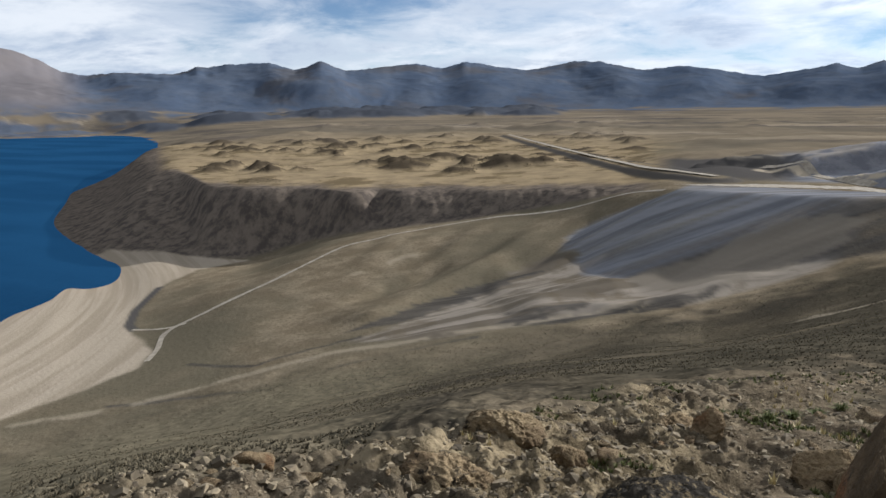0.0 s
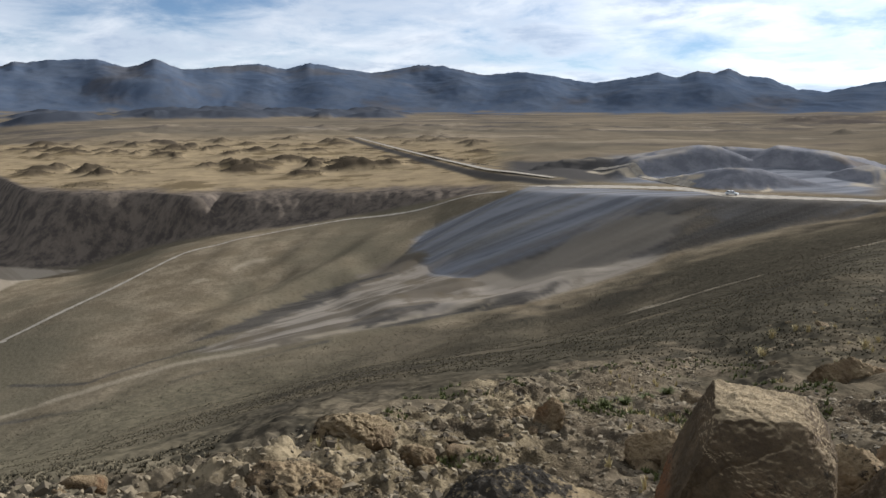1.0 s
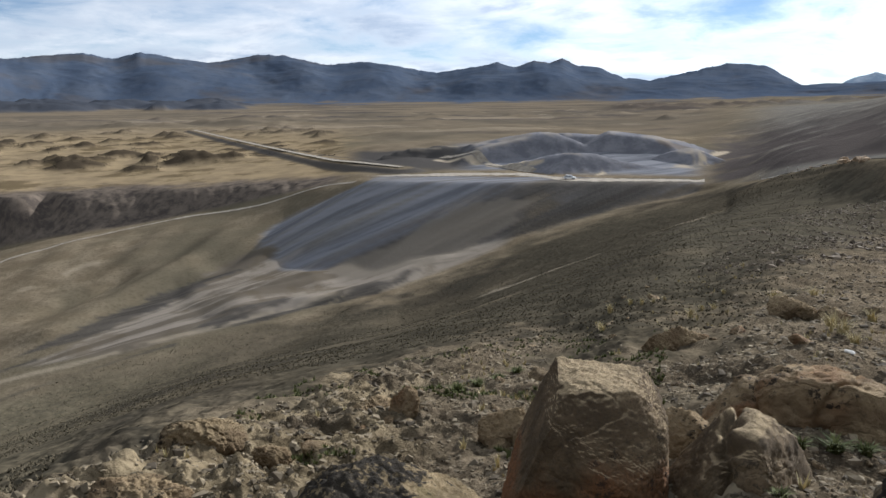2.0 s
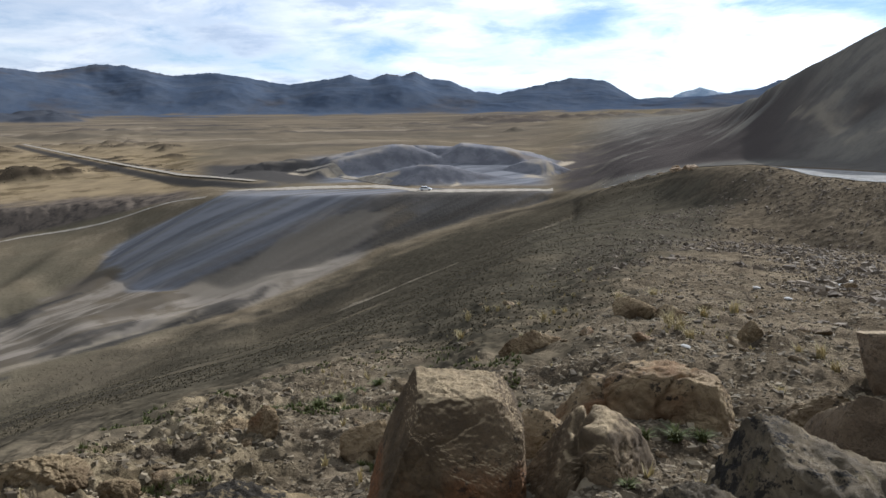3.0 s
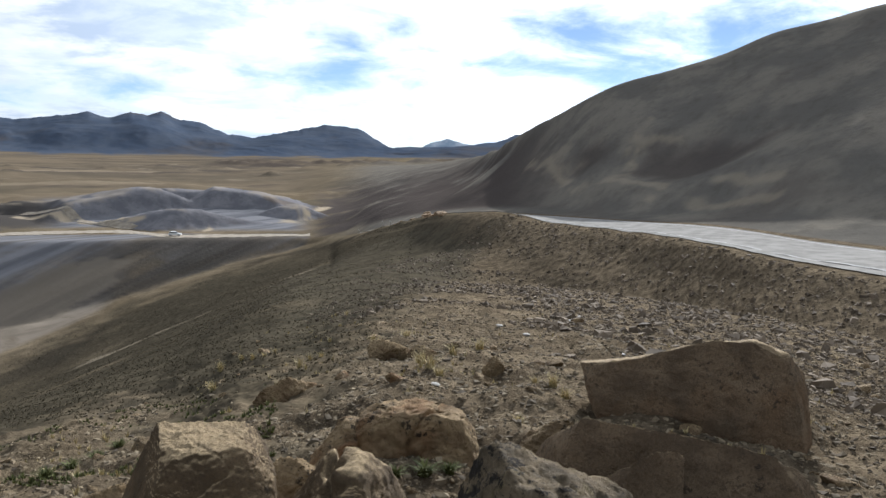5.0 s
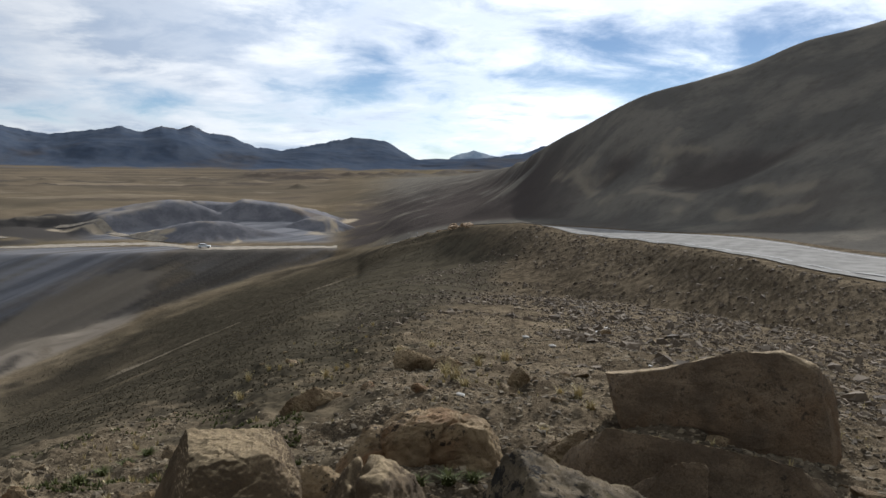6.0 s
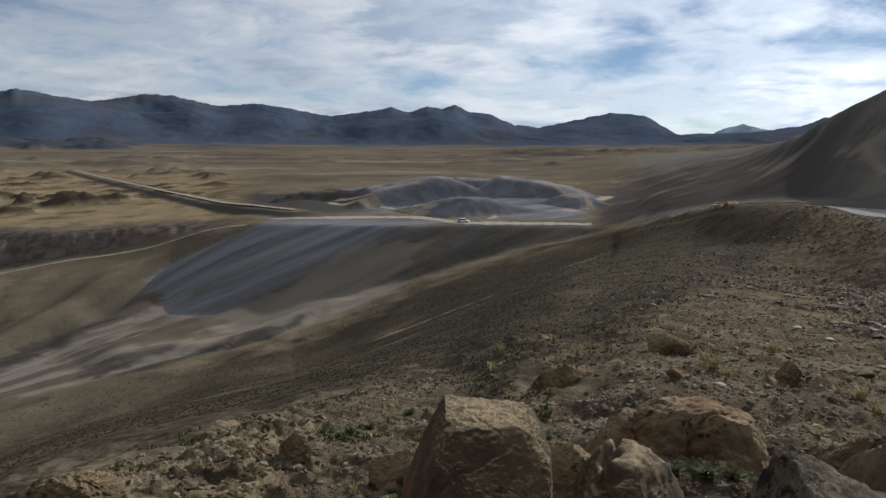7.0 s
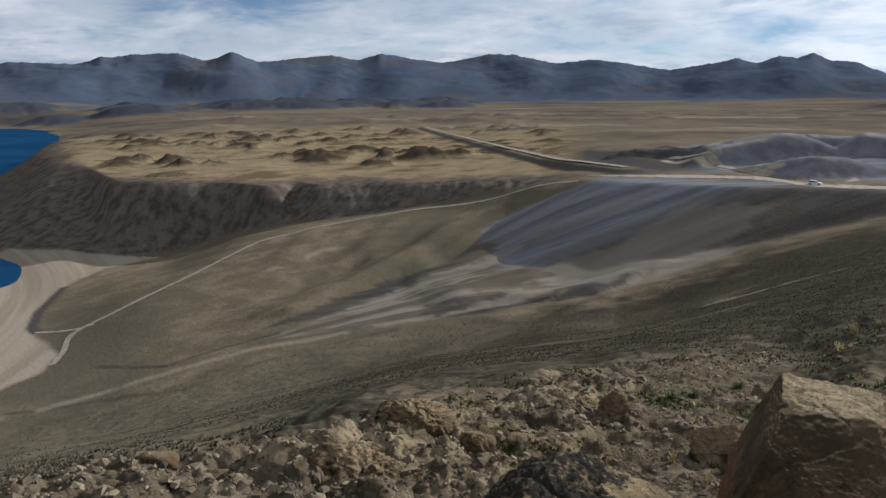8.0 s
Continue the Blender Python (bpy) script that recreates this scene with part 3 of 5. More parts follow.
flank = n.mix(n.ramp(n.attr("flank_band"), 0.05, 0.5, 0, 0.6), flank, (0.112, 0.094, 0.070))
flank = n.mix(n.ramp(n.attr("flank_band"), -0.05, -0.45, 0, 0.6), flank, (0.031, 0.028, 0.024))
# the ridge's shade on the flank as a dark colour, also worn by scrub
shade_scrub = n.mix(n.ramp(n.noise(pos, 0.8, 6, 0.7), 0.38, 0.64), (0.030, 0.027, 0.021), (0.066, 0.058, 0.044))
sward = n.mix(n.ramp(n.noise(pos, 0.5, 5, 0.65), 0.38, 0.64), (0.105, 0.093, 0.066), (0.168, 0.146, 0.104))
sward = n.mix(n.ramp(n.noise(pos, 2.4, 4, 0.65), 0.50, 0.66, 0, 0.5), sward, (0.060, 0.053, 0.038))
soil = n.mix(n.ramp(n.noise(pos, 1.3, 5, 0.6), 0.35, 0.68), (0.076, 0.061, 0.045), (0.196, 0.160, 0.117))
soil = n.mix(n.math("MULTIPLY", n.ramp(grit, 0.48, 0.66), 0.75), soil, (0.046, 0.037, 0.027))
soil = n.mix(n.ramp(n.noise(pos, 26.0, 3, 0.7), 0.56, 0.68, 0, 0.6), soil, (0.260, 0.218, 0.155))
# talus below the road, darkened in colour for the shade of the fill
shaded_talus = n.mix(n.ramp(n.noise(pos, 0.35, 6, 0.65), 0.36, 0.64), (0.044, 0.040, 0.032), (0.082, 0.073, 0.056))
bedrock = n.mix(n.ramp(n.noise(pos, 2.6, 6, 0.65), 0.36, 0.64), (0.088, 0.070, 0.046), (0.255, 0.208, 0.140))
bedrock = n.mix(n.ramp(n.noise(pos, 19.0, 5, 0.7), 0.50, 0.66, 0, 0.65), bedrock, (0.060, 0.048, 0.033))


def drawn_out(a, b, wide, long, detail=4):
    """Streaks that run along b, so wide and so long."""
    c = n.node("ShaderNodeCombineXYZ")
    n.put(c.inputs[0], n.math("DIVIDE", a, wide)), n.put(c.inputs[1], n.math("DIVIDE", b, long))
    return n.noise(c.outputs[0], 1.0, detail, 0.6, 0.25)


def along(dx, dy):
    d = n.node("ShaderNodeVectorMath", operation="DOT_PRODUCT")
    n.link(pos, d.inputs[0])
    d.inputs[1].default_value = (dx, dy, 0)
    return d.outputs["Value"]


drift = drawn_out(n.attr("fan_turn"), n.attr("fan_out"), 5.0, 95.0, 6)
sand = n.mix(n.ramp(drift, 0.46, 0.58), (0.150, 0.128, 0.096), (0.300, 0.262, 0.208))
sand = n.mix(n.ramp(middle, 0.5, 0.68, 0, 0.6), sand, (0.130, 0.105, 0.068))
# bank shade painted into the ground; the ruts share its tone
shade_ruts = n.mix(n.ramp(drawn_out(along(0.59, -0.81), along(0.81, 0.59), 3.0, 30.0, 5), 0.36, 0.62), (0.052, 0.050, 0.046), (0.105, 0.095, 0.080))
# dark fill below the causeway, the embankment's shade put into its colour
fill_shade = n.mix(n.ramp(drawn_out(along(0.59, -0.81), along(0.81, 0.59), 5.0, 60.0, 6), 0.36, 0.64), (0.078, 0.074, 0.068), (0.135, 0.127, 0.114))
spoil = n.mix(n.ramp(drawn_out(along(0.59, -0.81), along(0.81, 0.59), 6.0, 70.0, 6), 0.38, 0.62), (0.160, 0.166, 0.178), (0.280, 0.286, 0.296))
beach = n.mix(n.ramp(drawn_out(n.attr("beach_out"), along(0, 1), 7.0, 110.0, 4), 0.40, 0.60), (0.360, 0.300, 0.214), (0.455, 0.385, 0.282))
beach = n.mix(n.ramp(fine, 0.4, 0.8, 0, 0.3), beach, (0.27, 0.225, 0.17))
bluff = n.mix(n.ramp(n.noise(n.vmath("MULTIPLY", pos, (1, 1, 0.35)), 0.16, 6, 0.7), 0.36, 0.62), (0.095, 0.080, 0.066), (0.205, 0.168, 0.128))
slope = n.mix(n.ramp(middle, 0.4, 0.62), (0.180, 0.170, 0.146), (0.262, 0.240, 0.196))
slope = n.mix(n.ramp(n.noise(pos, 0.03, 6, 0.65), 0.50, 0.64, 0, 0.65), slope, (0.168, 0.151, 0.128))
slope = n.mix(n.ramp(n.noise(pos, 0.45, 6, 0.7), 0.46, 0.70, 0, 0.3), slope, (0.095, 0.089, 0.070))
# blue haze of distance is put into the rock colour of the range
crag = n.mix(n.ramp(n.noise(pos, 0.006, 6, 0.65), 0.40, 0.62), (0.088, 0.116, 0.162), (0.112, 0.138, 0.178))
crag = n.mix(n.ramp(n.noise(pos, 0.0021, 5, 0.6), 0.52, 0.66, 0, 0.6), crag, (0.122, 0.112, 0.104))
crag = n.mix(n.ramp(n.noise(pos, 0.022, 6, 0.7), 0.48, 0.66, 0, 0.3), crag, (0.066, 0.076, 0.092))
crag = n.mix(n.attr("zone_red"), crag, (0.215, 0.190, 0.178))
plain = n.mix(n.ramp(n.noise(n.vmath("MULTIPLY", pos, (0.5, 1, 1)), 0.006, 6, 0.6), 0.4, 0.62), (0.225, 0.183, 0.126), (0.150, 0.128, 0.094))
plain = n.mix(n.ramp(n.noise(n.vmath("MULTIPLY", pos, (0.4, 1, 1)), 0.0042, 6, 0.65), 0.53, 0.61, 0, 0.75), plain, (0.100, 0.088, 0.078))
plain = n.mix(n.ramp(n.noise(n.vmath("MULTIPLY", pos, (0.3, 1, 1)), 0.0075, 5, 0.6), 0.58, 0.66, 0, 0.6), plain, (0.360, 0.300, 0.215))
heap = n.mix(n.ramp(n.noise(pos, 0.11, 6, 0.65), 0.38, 0.62), (0.190, 0.192, 0.204), (0.280, 0.278, 0.284))
heap = n.mix(n.ramp(n.noise(pos, 0.55, 5, 0.7), 0.48, 0.66, 0, 0.4), heap, (0.150, 0.148, 0.150))
heap = n.mix(n.ramp(n.noise(pos, 0.045, 3, 0.5), 0.56, 0.66, 0, 0.7), heap, (0.190, 0.158, 0.126))
colour = steppe
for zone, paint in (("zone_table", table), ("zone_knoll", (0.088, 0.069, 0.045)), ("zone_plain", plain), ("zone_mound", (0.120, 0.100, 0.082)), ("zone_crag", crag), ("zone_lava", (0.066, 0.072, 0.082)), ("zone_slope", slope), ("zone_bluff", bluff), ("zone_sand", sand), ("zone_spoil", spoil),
                    ("zone_beach", beach), ("zone_heap", heap), ("zone_bank", (0.100, 0.093, 0.083)), ("zone_fill_shade", fill_shade), ("zone_slope_shade", (0.108, 0.094, 0.083)), ("zone_tan", (0.235, 0.205, 0.160)), ("zone_shade_ruts", shade_ruts), ("zone_flank", flank), ("zone_sward", sward), ("zone_shade_scrub", shade_scrub), ("zone_soil", soil), ("zone_talus", shaded_talus), ("zone_bedrock", bedrock)):
    # haze over the middle and far ground, tinted into its colour
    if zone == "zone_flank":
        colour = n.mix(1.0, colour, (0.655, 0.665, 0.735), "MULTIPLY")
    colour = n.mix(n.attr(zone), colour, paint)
colour = n.mix(n.attr("zone_pale"), colour, (0.33, 0.285, 0.225))
colour = n.mix(1.0, colour, (1.02, 0.975, 0.885), "MULTIPLY")
near = n.attr("zone_soil")
b1 = n.bump(fine, n.math("MULTIPLY_ADD", n.math("ADD", n.attr("zone_spoil"), n.attr("zone_sand"), clamp=True), -0.30, 0.42), 0.4)
b2 = n.bump(n.noise(pos, 9.0, 8, 0.75), n.math("MULTIPLY", near, 1.0), 0.07, b1)
n.surface(colour, 1.0, b2, spec=0.0)

m_rock, n = material("weathered tuff rock")
tc = n.node("ShaderNodeTexCoord").outputs["Object"]
info = n.node("ShaderNodeObjectInfo")
jump = n.node("ShaderNodeCombineXYZ")
n.link(n.math("MULTIPLY", info.outputs["Random"], 37.0), jump.inputs[0])
moved = n.vmath("ADD", tc, jump.outputs[0])
face = n.mix(n.ramp(n.noise(moved, 3.0, 6, 0.65), 0.35, 0.66), (0.205, 0.165, 0.120), (0.400, 0.345, 0.255))
face = n.mix(n.ramp(n.noise(moved, 1.6, 3, 0.5), 0.54, 0.70, 0, n.math("MULTIPLY", info.outputs["Random"], 0.7)), face, (0.225, 0.130, 0.075))
face = n.mix(n.ramp(n.noise(moved, 22.0, 5, 0.7), 0.52, 0.70, 0, 0.6), face, (0.110, 0.086, 0.062))
spots = n.math("MULTIPLY", n.ramp(n.noise(moved, 14.0, 5, 0.75), 0.53, 0.60), n.ramp(n.noise(moved, 2.3, 3, 0.5), 0.47, 0.60))
face = n.mix(n.math("MULTIPLY", spots, 0.9), face, (0.030, 0.030, 0.032))
tint = n.mix(info.outputs["Random"], (0.80, 0.79, 0.76), (1.02, 0.98, 0.92))
face = n.mix(1.0, face, tint, "MULTIPLY")
crack = n.ramp(n.voronoi(n.vmath("ADD", moved, n.noise(moved, 2.0, 3, 0.5, colour=True)), 2.0, "DISTANCE_TO_EDGE"), 0.0, 0.05)
rb = n.bump(n.noise(moved, 9.0, 10, 0.74), 0.9, 0.06)
rb = n.bump(crack, 0.35, 0.015, rb)
face = n.mix(1.0, face, (0.74, 0.65, 0.53), "MULTIPLY")
n.surface(face, 0.95, rb, spec=0.08)



def lichen_rock(name, lo, hi, dark, light):
    """Tan rock with black lichen, thickest on its western side."""
    m, n = material(name)
    tc = n.node("ShaderNodeTexCoord").outputs["Object"]
    face = n.mix(n.ramp(n.noise(tc, 4.0, 6, 0.65), 0.35, 0.66), dark, light)
    face = n.mix(n.ramp(n.noise(tc, 5.5, 3, 0.5), 0.60, 0.70, 0, 0.4), face, (0.165, 0.150, 0.080))
    x = n.node("ShaderNodeSeparateXYZ")
    n.link(tc, x.inputs[0])
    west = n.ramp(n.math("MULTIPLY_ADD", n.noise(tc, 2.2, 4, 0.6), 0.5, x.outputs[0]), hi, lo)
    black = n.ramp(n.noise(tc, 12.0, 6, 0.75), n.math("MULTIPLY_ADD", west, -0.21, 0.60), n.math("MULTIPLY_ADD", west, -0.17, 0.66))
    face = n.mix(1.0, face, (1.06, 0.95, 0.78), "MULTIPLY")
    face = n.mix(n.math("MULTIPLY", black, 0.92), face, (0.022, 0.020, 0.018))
    n.surface(face, 0.95, n.bump(n.noise(tc, 48.0, 6, 0.75), 0.7, 0.012, n.bump(n.noise(tc, 13.0, 10, 0.74), 0.9, 0.045)), spec=0.08)
    return m


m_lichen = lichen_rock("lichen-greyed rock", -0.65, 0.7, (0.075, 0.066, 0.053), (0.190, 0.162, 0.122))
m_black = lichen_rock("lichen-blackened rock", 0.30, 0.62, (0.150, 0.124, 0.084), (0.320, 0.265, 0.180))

def tuff(name, dark, light, stain, reach):
    """Brown tuff with a stain low on its faces and a top painted pale for sunlight."""
    m, n = material(name)
    tc = n.node("ShaderNodeTexCoord").outputs["Object"]
    low = n.node("ShaderNodeSeparateXYZ")
    n.link(tc, low.inputs[0])
    face = n.mix(n.ramp(n.noise(tc, 2.2, 6, 0.62), 0.36, 0.64), dark, light)
    face = n.mix(n.ramp(n.math("MULTIPLY_ADD", low.outputs[2], -0.50, n.noise(tc, 1.6, 4, 0.55)), 0.45, 0.62, 0, reach), face, stain)
    face = n.mix(n.ramp(n.noise(tc, 20.0, 5, 0.7), 0.52, 0.68, 0, 0.5), face, (0.080, 0.058, 0.040))
    spots = n.math("MULTIPLY", n.ramp(n.noise(tc, 13.0, 6, 0.75), 0.55, 0.61), n.ramp(n.noise(tc, 1.9, 3, 0.5), 0.46, 0.60))
    face = n.mix(n.math("MULTIPLY", spots, 0.75), face, (0.036, 0.034, 0.033))
    # sunlight on upward faces put in as a paler colour
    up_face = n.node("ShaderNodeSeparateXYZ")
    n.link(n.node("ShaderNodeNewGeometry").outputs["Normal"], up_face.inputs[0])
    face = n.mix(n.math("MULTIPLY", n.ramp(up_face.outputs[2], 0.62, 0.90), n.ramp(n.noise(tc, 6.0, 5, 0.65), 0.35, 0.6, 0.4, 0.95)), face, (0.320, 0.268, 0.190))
    face = n.mix(1.0, face, (1.06, 0.95, 0.78), "MULTIPLY")
    face = n.mix(n.ramp(n.noise(tc, 55.0, 5, 0.75), 0.46, 0.66, 0, 0.45), face, (0.045, 0.036, 0.027))
    rb = n.bump(n.noise(tc, 11.0, 10, 0.74), 0.75, 0.045)
    rb = n.bump(n.noise(tc, 60.0, 6, 0.75), 0.6, 0.010, rb)
    rb = n.bump(n.ramp(n.voronoi(n.vmath("ADD", tc, n.noise(tc, 2.5, 4, 0.6, colour=True)), 1.3, "DISTANCE_TO_EDGE"), 0.0, 0.03), 0.4, 0.02, rb)
    n.surface(face, 0.95, rb, spec=0.08)
    return m


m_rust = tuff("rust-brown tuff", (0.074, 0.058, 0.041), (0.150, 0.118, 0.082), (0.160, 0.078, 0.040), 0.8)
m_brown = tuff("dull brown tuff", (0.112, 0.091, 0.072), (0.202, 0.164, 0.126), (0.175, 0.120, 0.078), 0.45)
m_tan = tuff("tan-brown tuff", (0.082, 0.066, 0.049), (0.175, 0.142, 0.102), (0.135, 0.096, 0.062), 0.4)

m_gravel, n = material("loose stone")
isle = n.node("ShaderNodeNewGeometry").outputs["Random Per Island"]
pos = n.node("ShaderNodeNewGeometry").outputs["Position"]
face = n.mix(isle, (0.054, 0.043, 0.029), (0.245, 0.195, 0.126))
face = n.mix(n.ramp(n.noise(pos, 30, 3, 0.6), 0.45, 0.7, 0, 0.5), face, (0.085, 0.066, 0.05))
n.surface(face, 0.95, spec=0.1)
m_scree, n = material("scree stone")
isle = n.node("ShaderNodeNewGeometry").outputs["Random Per Island"]
face = n.mix(isle, (0.070, 0.054, 0.038), (0.200, 0.156, 0.110))
n.surface(face, 0.95, spec=0.1)
m_tussock, n = material("dry tussock grass")
isle = n.node("ShaderNodeNewGeometry").outputs["Random Per Island"]
face = n.mix(isle, (0.040, 0.035, 0.024), (0.135, 0.110, 0.070))
n.surface(face, 0.95, spec=0.05)
m_straw, n = material("straw grass")
isle = n.node("ShaderNodeNewGeometry").outputs["Random Per Island"]
n.surface(n.mix(isle, (0.30, 0.235, 0.105), (0.50, 0.42, 0.23)), 0.8, spec=0.1)
m_herb, n = material("low green herb")
isle = n.node("ShaderNodeNewGeometry").outputs["Random Per Island"]
n.surface(n.mix(isle, (0.050, 0.060, 0.022), (0.145, 0.150, 0.055)), 0.85, spec=0.1)
m_shrub, n = material("dark shrub leaf")
isle = n.node("ShaderNodeNewGeometry").outputs["Random Per Island"]
n.surface(n.mix(isle, (0.040, 0.036, 0.022), (0.095, 0.078, 0.046)), 0.9, spec=0.1)

m_water, n = material("lake water")
pos = n.node("ShaderNodeNewGeometry").outputs["Position"]
wave = n.noise(n.vmath("MULTIPLY", pos, (1.0, 0.6, 1)), 0.22, 6, 0.65)
band = n.noise(n.vmath("MULTIPLY", pos, (0.35, 1.0, 1)), 0.010, 4, 0.5)
deep = n.mix(n.ramp(band, 0.4, 0.62), (0.019, 0.080, 0.172), (0.025, 0.102, 0.212))
gloss = n.node("ShaderNodeBsdfGlossy")
n.put(gloss.inputs["Color"], deep), n.put(gloss.inputs["Roughness"], 0.40)
n.link(n.bump(wave, 0.8, 1.6), gloss.inputs["Normal"])
n.link(gloss.outputs[0], n.node("ShaderNodeOutputMaterial").inputs[0])

# the peak's pale blue is distance haze put into its colour
m_peak, n = material("haze-blue distant rock")
pos = n.node("ShaderNodeNewGeometry").outputs["Position"]
n.surface(n.mix(n.ramp(n.noise(pos, 0.008, 6, 0.65), 0.42, 0.6), (0.30, 0.37, 0.45), (0.50, 0.55, 0.60)), 1.0, spec=0.0)

m_asphalt, n = material("worn grey asphalt")
pos = n.node("ShaderNodeNewGeometry").outputs["Position"]
face = n.mix(n.ramp(n.noise(pos, 0.6, 5, 0.6), 0.35, 0.65), (0.235, 0.224, 0.205), (0.320, 0.305, 0.280))
n.surface(face, 0.8, n.bump(n.noise(pos, 12, 4, 0.6), 0.3, 0.02), spec=0.0)
m_paint, n = material("white road paint")
pos = n.node("ShaderNodeNewGeometry").outputs["Position"]
n.surface(n.mix(n.ramp(n.noise(pos, 3, 4, 0.6), 0.4, 0.7), (0.50, 0.49, 0.47), (0.32, 0.31, 0.29)), 0.9, spec=0.0)
m_dirt, n = material("pale dirt track")
pos = n.node("ShaderNodeNewGeometry").outputs["Position"]
n.surface(n.mix(n.ramp(n.noise(pos, 0.4, 5, 0.65), 0.35, 0.68), (0.210, 0.175, 0.130), (0.330, 0.285, 0.220)), 0.95, spec=0.1)

def mesh_from(name, verts, faces, flat=False):
    """A mesh from arrays of places and of faces with equal corner counts."""
    me = bpy.data.meshes.new(name)
    nv, nf, c = len(verts), len(faces), faces.shape[1]
    me.vertices.add(nv), me.loops.add(nf * c), me.polygons.add(nf)
    me.vertices.foreach_set("co", np.ascontiguousarray(verts, np.float32).ravel())
    me.loops.foreach_set("vertex_index", np.ascontiguousarray(faces, np.int32).ravel())
    me.polygons.foreach_set("loop_start", np.arange(0, nf * c, c, dtype=np.int32))
    me.polygons.foreach_set("use_smooth", np.full(nf, not flat, bool))
    me.update(calc_edges=True)
    return me


# ------------------------------------------------------------------ ground
cols = np.concatenate([np.arange(-63, 53.01, 0.18), np.arange(55, 296, 2.5)])
rows = np.concatenate([np.geomspace(0.03, 0.4, 6, False), np.geomspace(0.4, 2.4, 60, False), np.geomspace(2.4, 12, 170, False), np.geomspace(12, 30, 60, False), np.geomspace(30, 420, 390, False), np.geomspace(420, 1100, 85, False), np.geomspace(1100, 3450, 75, False), np.linspace(3450, 4910, 128, False), np.geomspace(4910, 5500, 6)])
A, Rr = np.meshgrid(np.radians(cols), rows)
X, Y = Rr * np.sin(A), Rr * np.cos(A)
Z, K, R_, AZ = ground_height(X, Y)
nr, nc = X.shape
i = np.arange(nr - 1)[:, None] * nc + np.arange(nc)[None, :]
j = np.arange(nr - 1)[:, None] * nc + (np.arange(nc)[None, :] + 1) % nc
quads = np.stack([i, i + nc, j + nc, j], -1).reshape(-1, 4)[:, ::-1]
me = mesh_from("ground", np.stack([X, Y, Z], -1).reshape(-1, 3), quads)
me.materials.append(m_ground)
knolls = heaped(X, Y, KNOLLS)
ragged = fbm(X, Y, 14, 4, 61)
tongue = (lambda u, v: perlin(v / 6, u / 90, 88) + 0.6 * perlin(v / 2.4, u / 60, 89))(X * 0.81 + Y * 0.59, X * 0.59 - Y * 0.81)
streak = tongue
tongue = tongue * smooth(5.5, 5.0, K)
tip_edge = (X + 50) * 0.612 - (Y - 250) * 0.79 + 4 * streak
on_tip = smooth(-1.6, 0.6, tip_height(X, Y) - Z + 1.3 * streak)
tan = inside(X + 0.81 * 6 * streak, Y + 0.59 * 6 * streak, TAN, 1.2, 3, 12)
soil_edge = fbm(X, Y, 1.5, 3, 63) * 0.25
on_bluff = smooth(5.95, 6.12, K + ragged * 0.05) * np.maximum(smooth(7.10, 7.0, K + ragged * 0.06), smooth(8.6, 8.3, K) * smooth(-50.2, -51.4, AZ + ragged * 0.5)) * smooth(-60, -59, AZ) * smooth(-15, -17, AZ)
